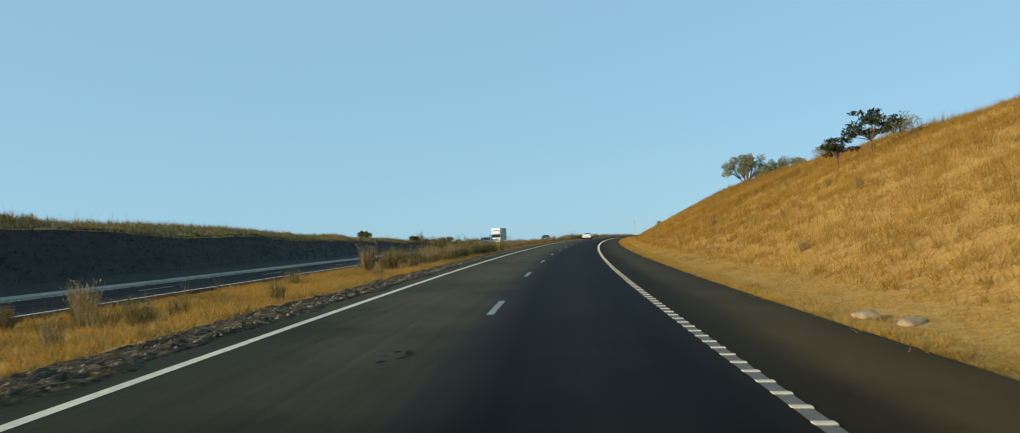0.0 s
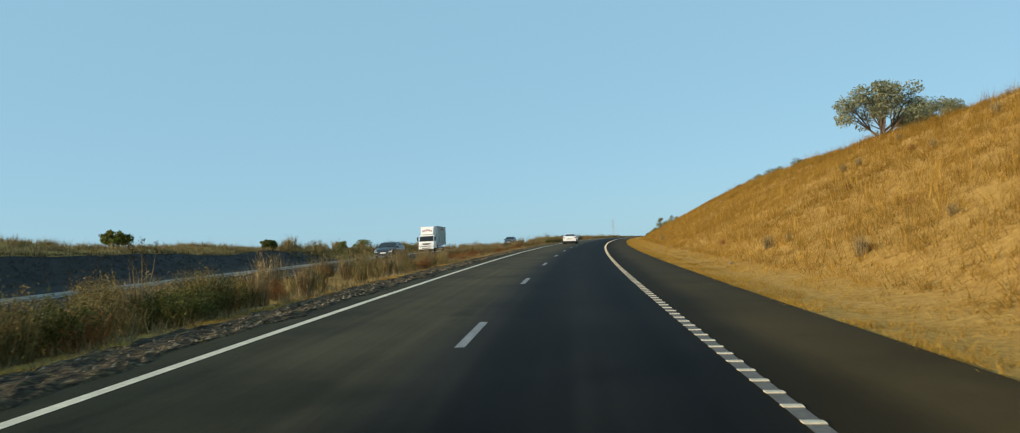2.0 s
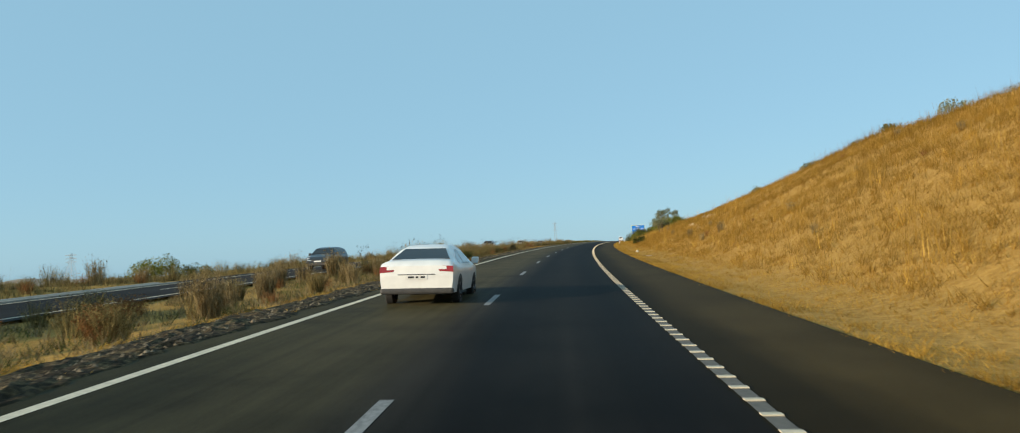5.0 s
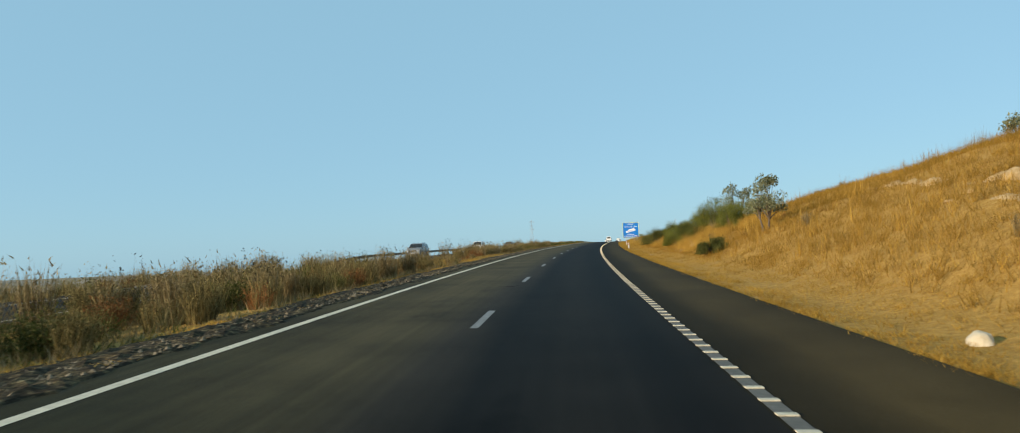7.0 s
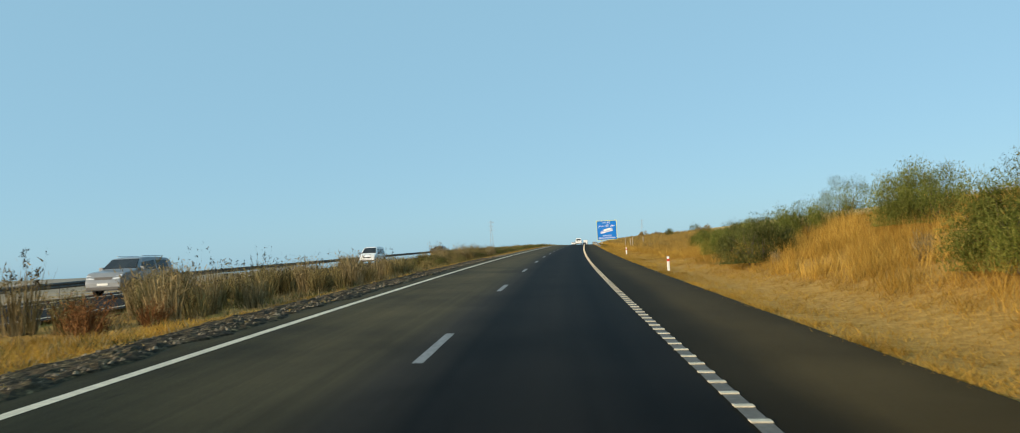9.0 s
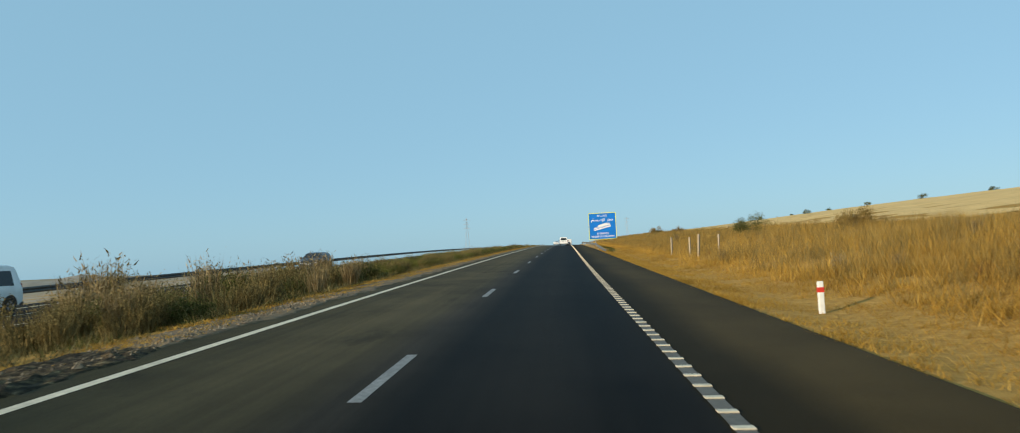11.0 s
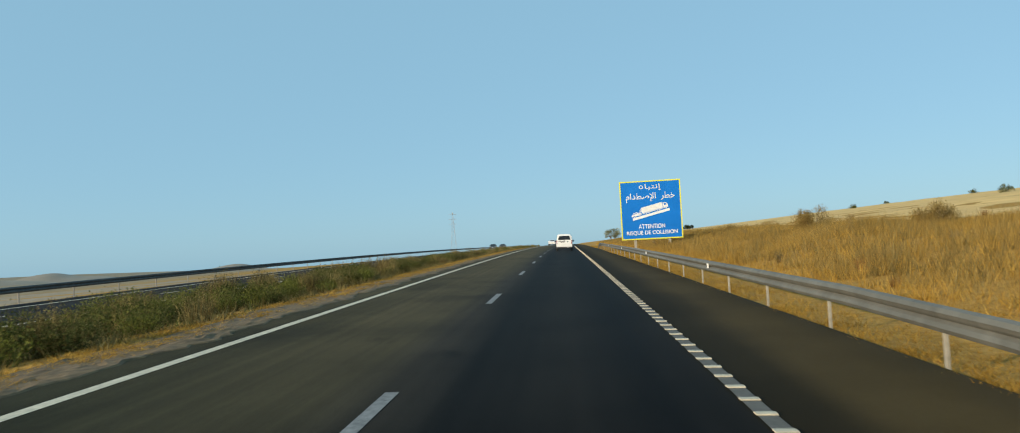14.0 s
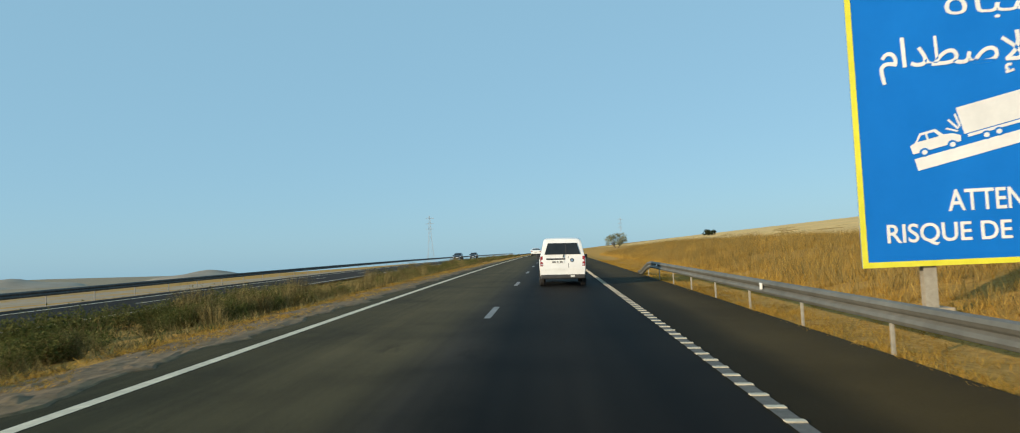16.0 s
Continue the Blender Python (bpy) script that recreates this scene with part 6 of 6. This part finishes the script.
def box_truck(m, label):
    root = thing("box_truck", m, label, "truck")
    # y runs forward from the tail
    cargo = part("cargo_box", boxed(-1.12, 1.12, 0.0, 4.7, 1.0, 3.35, bevel=0.03), M_CARGO, root, "white cargo box")
    for x in (-1.13, 1.13):
        sx = 1 if x > 0 else -1
        for z in (1.02, 3.33):
            part("edge_rail", boxed(x - 0.02, x + 0.02, 0.02, 4.68, z - 0.04, z + 0.04), M_ZINC, cargo)
        part("print", plate_on([(x * 0.998, 0.1, 1.12), (x * 0.998, 4.6, 1.12), (x * 0.998, 4.6, 3.25), (x * 0.998, 0.1, 3.25)], (sx * 0.3, 0, 0), 0.004), M_DECALSHADE, cargo, "printed panel, the shade of the box side put into its teal")
        rng = np.random.default_rng(9)
        for k in range(9):
            y = 0.4 + k * 0.47
            w, h = 0.16 + 0.1 * rng.uniform(), 0.5 + 0.5 * rng.uniform()
            shape = [(x, y - w, 1.3), (x, y + w, 1.3), (x, y + w, 1.3 + h * 0.6), (x, y + w * 0.4, 1.3 + h * 0.8), (x, y + w * 0.4, 1.3 + h), (x, y - w * 0.4, 1.3 + h), (x, y - w * 0.4, 1.3 + h * 0.8), (x, y - w, 1.3 + h * 0.6)]
            part("print", plate_on(shape, (sx, 0, 0), 0.004), (M_DECALGREEN, M_DECALBLUE, M_DECALGREEN)[k % 3], cargo, "printed product shape")
        for k in range(7):
            y, z = 1.5 + k * 0.26, 2.75 + 0.16 * math.sin(math.pi * k / 6)
            part("bar", plate_on([(x, y - 0.09, z), (x, y + 0.09, z), (x, y + 0.09, z + 0.22), (x, y - 0.09, z + 0.22)], (sx, 0, 0), 0.004), M_DECALRED, cargo, "plain red bar")
        for k in range(3):
            part("side_guard", boxed(min(x * 0.97, x * 0.93), max(x * 0.97, x * 0.93), 1.7, 4.6, 0.42 + 0.21 * k, 0.53 + 0.21 * k), M_CARGO, root, "pale side guard rail")
    part("chassis", boxed(-0.4, 0.4, 0.1, 6.2, 0.55, 0.98, bevel=0.02), M_BLACK, root, "black chassis frame")
    # cab: a lofted shell
    line = [(4.78, 0.5), (4.8, 2.15), (4.95, 2.24), (5.7, 2.2), (5.95, 2.05), (6.28, 1.3), (6.36, 1.05), (6.4, 0.5)]
    bm = bmesh.new()
    rows = []
    for x, sc in ((-1.0, 0.0), (-0.97, 0.03), (-0.8, 0.05), (0.8, 0.05), (0.97, 0.03), (1.0, 0.0)):
        rows.append([bm.verts.new((x * (1 - 0.06 * max(0, z - 1.2)), y, z + (sc if z > 2 else 0))) for y, z in line])
    for a, b in zip(rows, rows[1:]):
        for k in range(len(line) - 1):
            bm.faces.new((a[k], a[k + 1], b[k + 1], b[k]))
    bm.faces.new(rows[0])
    bm.faces.new(rows[-1][::-1])
    bmesh.ops.recalc_face_normals(bm, faces=bm.faces)
    cab = part("cab", bm, M_CARWHITE, root, "white tilt cab")
    part("windscreen", plate_on([(-0.93, 6.27, 1.36), (0.93, 6.27, 1.36), (0.87, 5.985, 2.02), (-0.87, 5.985, 2.02)], Vector((0, 0.9, 0.35)).normalized() * 3), M_GLASS, cab, "dark windscreen")
    for sx in (-1, 1):
        part("side_window", plate_on([(sx * 0.99, 5.15, 1.4), (sx * 0.99, 6.1, 1.4), (sx * 0.95, 5.9, 1.98), (sx * 0.95, 5.15, 1.98)], (sx, 0, 0)), M_GLASS, cab, "dark door window")
        part("head_lamp", plate_on([(sx * 0.95, 6.395, 0.62), (sx * 0.62, 6.4, 0.62), (sx * 0.62, 6.39, 0.8), (sx * 0.95, 6.385, 0.84)], (0, 1.5, 0)), M_LAMP, cab, "clear head lamp")
        bm = bmesh.new()
        box(bm, sx * 1.18 - 0.09, sx * 1.18 + 0.09, 6.1, 6.22, 1.45, 1.95, bevel=0.03)
        tube(bm, (sx * 1.0, 6.1, 1.9), (sx * 1.18, 6.15, 1.9), 0.02, 0.02)
        part("wing_mirror", bm, M_BLACK, cab)
        for yw in (1.2, 5.3):
            wheel_under(root, sx * 0.85, yw, 0.38, 0.24)
    part("grille", plate_on([(-0.45, 6.385, 0.95), (0.0, 6.39, 0.9), (0.45, 6.385, 0.95), (0.62, 6.36, 1.1), (-0.62, 6.36, 1.1)], (0, 3, 0)), M_BLACK, cab, "black winged grille")
    part("grille", plate_on([(-0.6, 6.4, 0.68), (0.6, 6.4, 0.68), (0.6, 6.395, 0.78), (-0.6, 6.395, 0.78)], (0, 3, 0)), M_BLACK, cab, "black lower grille")
    bm = bmesh.new()
    box(bm, -1.0, 1.0, 6.2, 6.46, 0.34, 0.62, bevel=0.05)
    part("front_bumper", bm, M_CARWHITE, root, "white front bumper")
    part("valance", boxed(-0.98, 0.98, 6.24, 6.44, 0.24, 0.36, bevel=0.02), M_PLASTIC, root, "dark lower valance")
    part("air_dam", plate_on([(-0.6, 6.465, 0.42), (0.6, 6.465, 0.42), (0.6, 6.465, 0.52), (-0.6, 6.465, 0.52)], (0, 1, 0)), M_BLACK, root)
    # roof fairing
    bm = bmesh.new()
    prof = [(4.75, 2.28), (5.85, 2.28), (5.75, 2.5), (5.35, 3.3), (4.75, 3.36)]
    a = [bm.verts.new((-1.02 + 0.2 * (y > 5.2), y, z)) for y, z in prof]
    b = [bm.verts.new((1.02 - 0.2 * (y > 5.2), y, z)) for y, z in prof]
    bm.faces.new(a)
    bm.faces.new(b[::-1])
    for k in range(len(prof)):
        bm.faces.new((a[k], b[k], b[(k + 1) % 5], a[(k + 1) % 5]))
    bmesh.ops.recalc_face_normals(bm, faces=bm.faces)
    fairing = part("fairing", bm, M_CARWHITE, root, "white wind deflector")
    for k in range(6):
        x, z = -0.55 + 0.22 * k, 2.62 + 0.1 * math.sin(math.pi * k / 5)
        y = 5.75 - (z - 2.5) * 0.5
        part("bar", plate_on([(x - 0.07, y, z), (x + 0.07, y, z), (x + 0.07, y - 0.11, z + 0.22), (x - 0.07, y - 0.11, z + 0.22)], Vector((0, 0.9, 0.45)).normalized(), 0.004), M_DECALRED, fairing, "plain red bar")
    return root


truck = box_truck(on_lane(157.5, -19.8, True), "white box truck with printed cargo box on the opposite carriageway")
copy_thing(truck, on_lane(690.0, 1.9))["label"] = "white box truck far ahead on the slow lane"
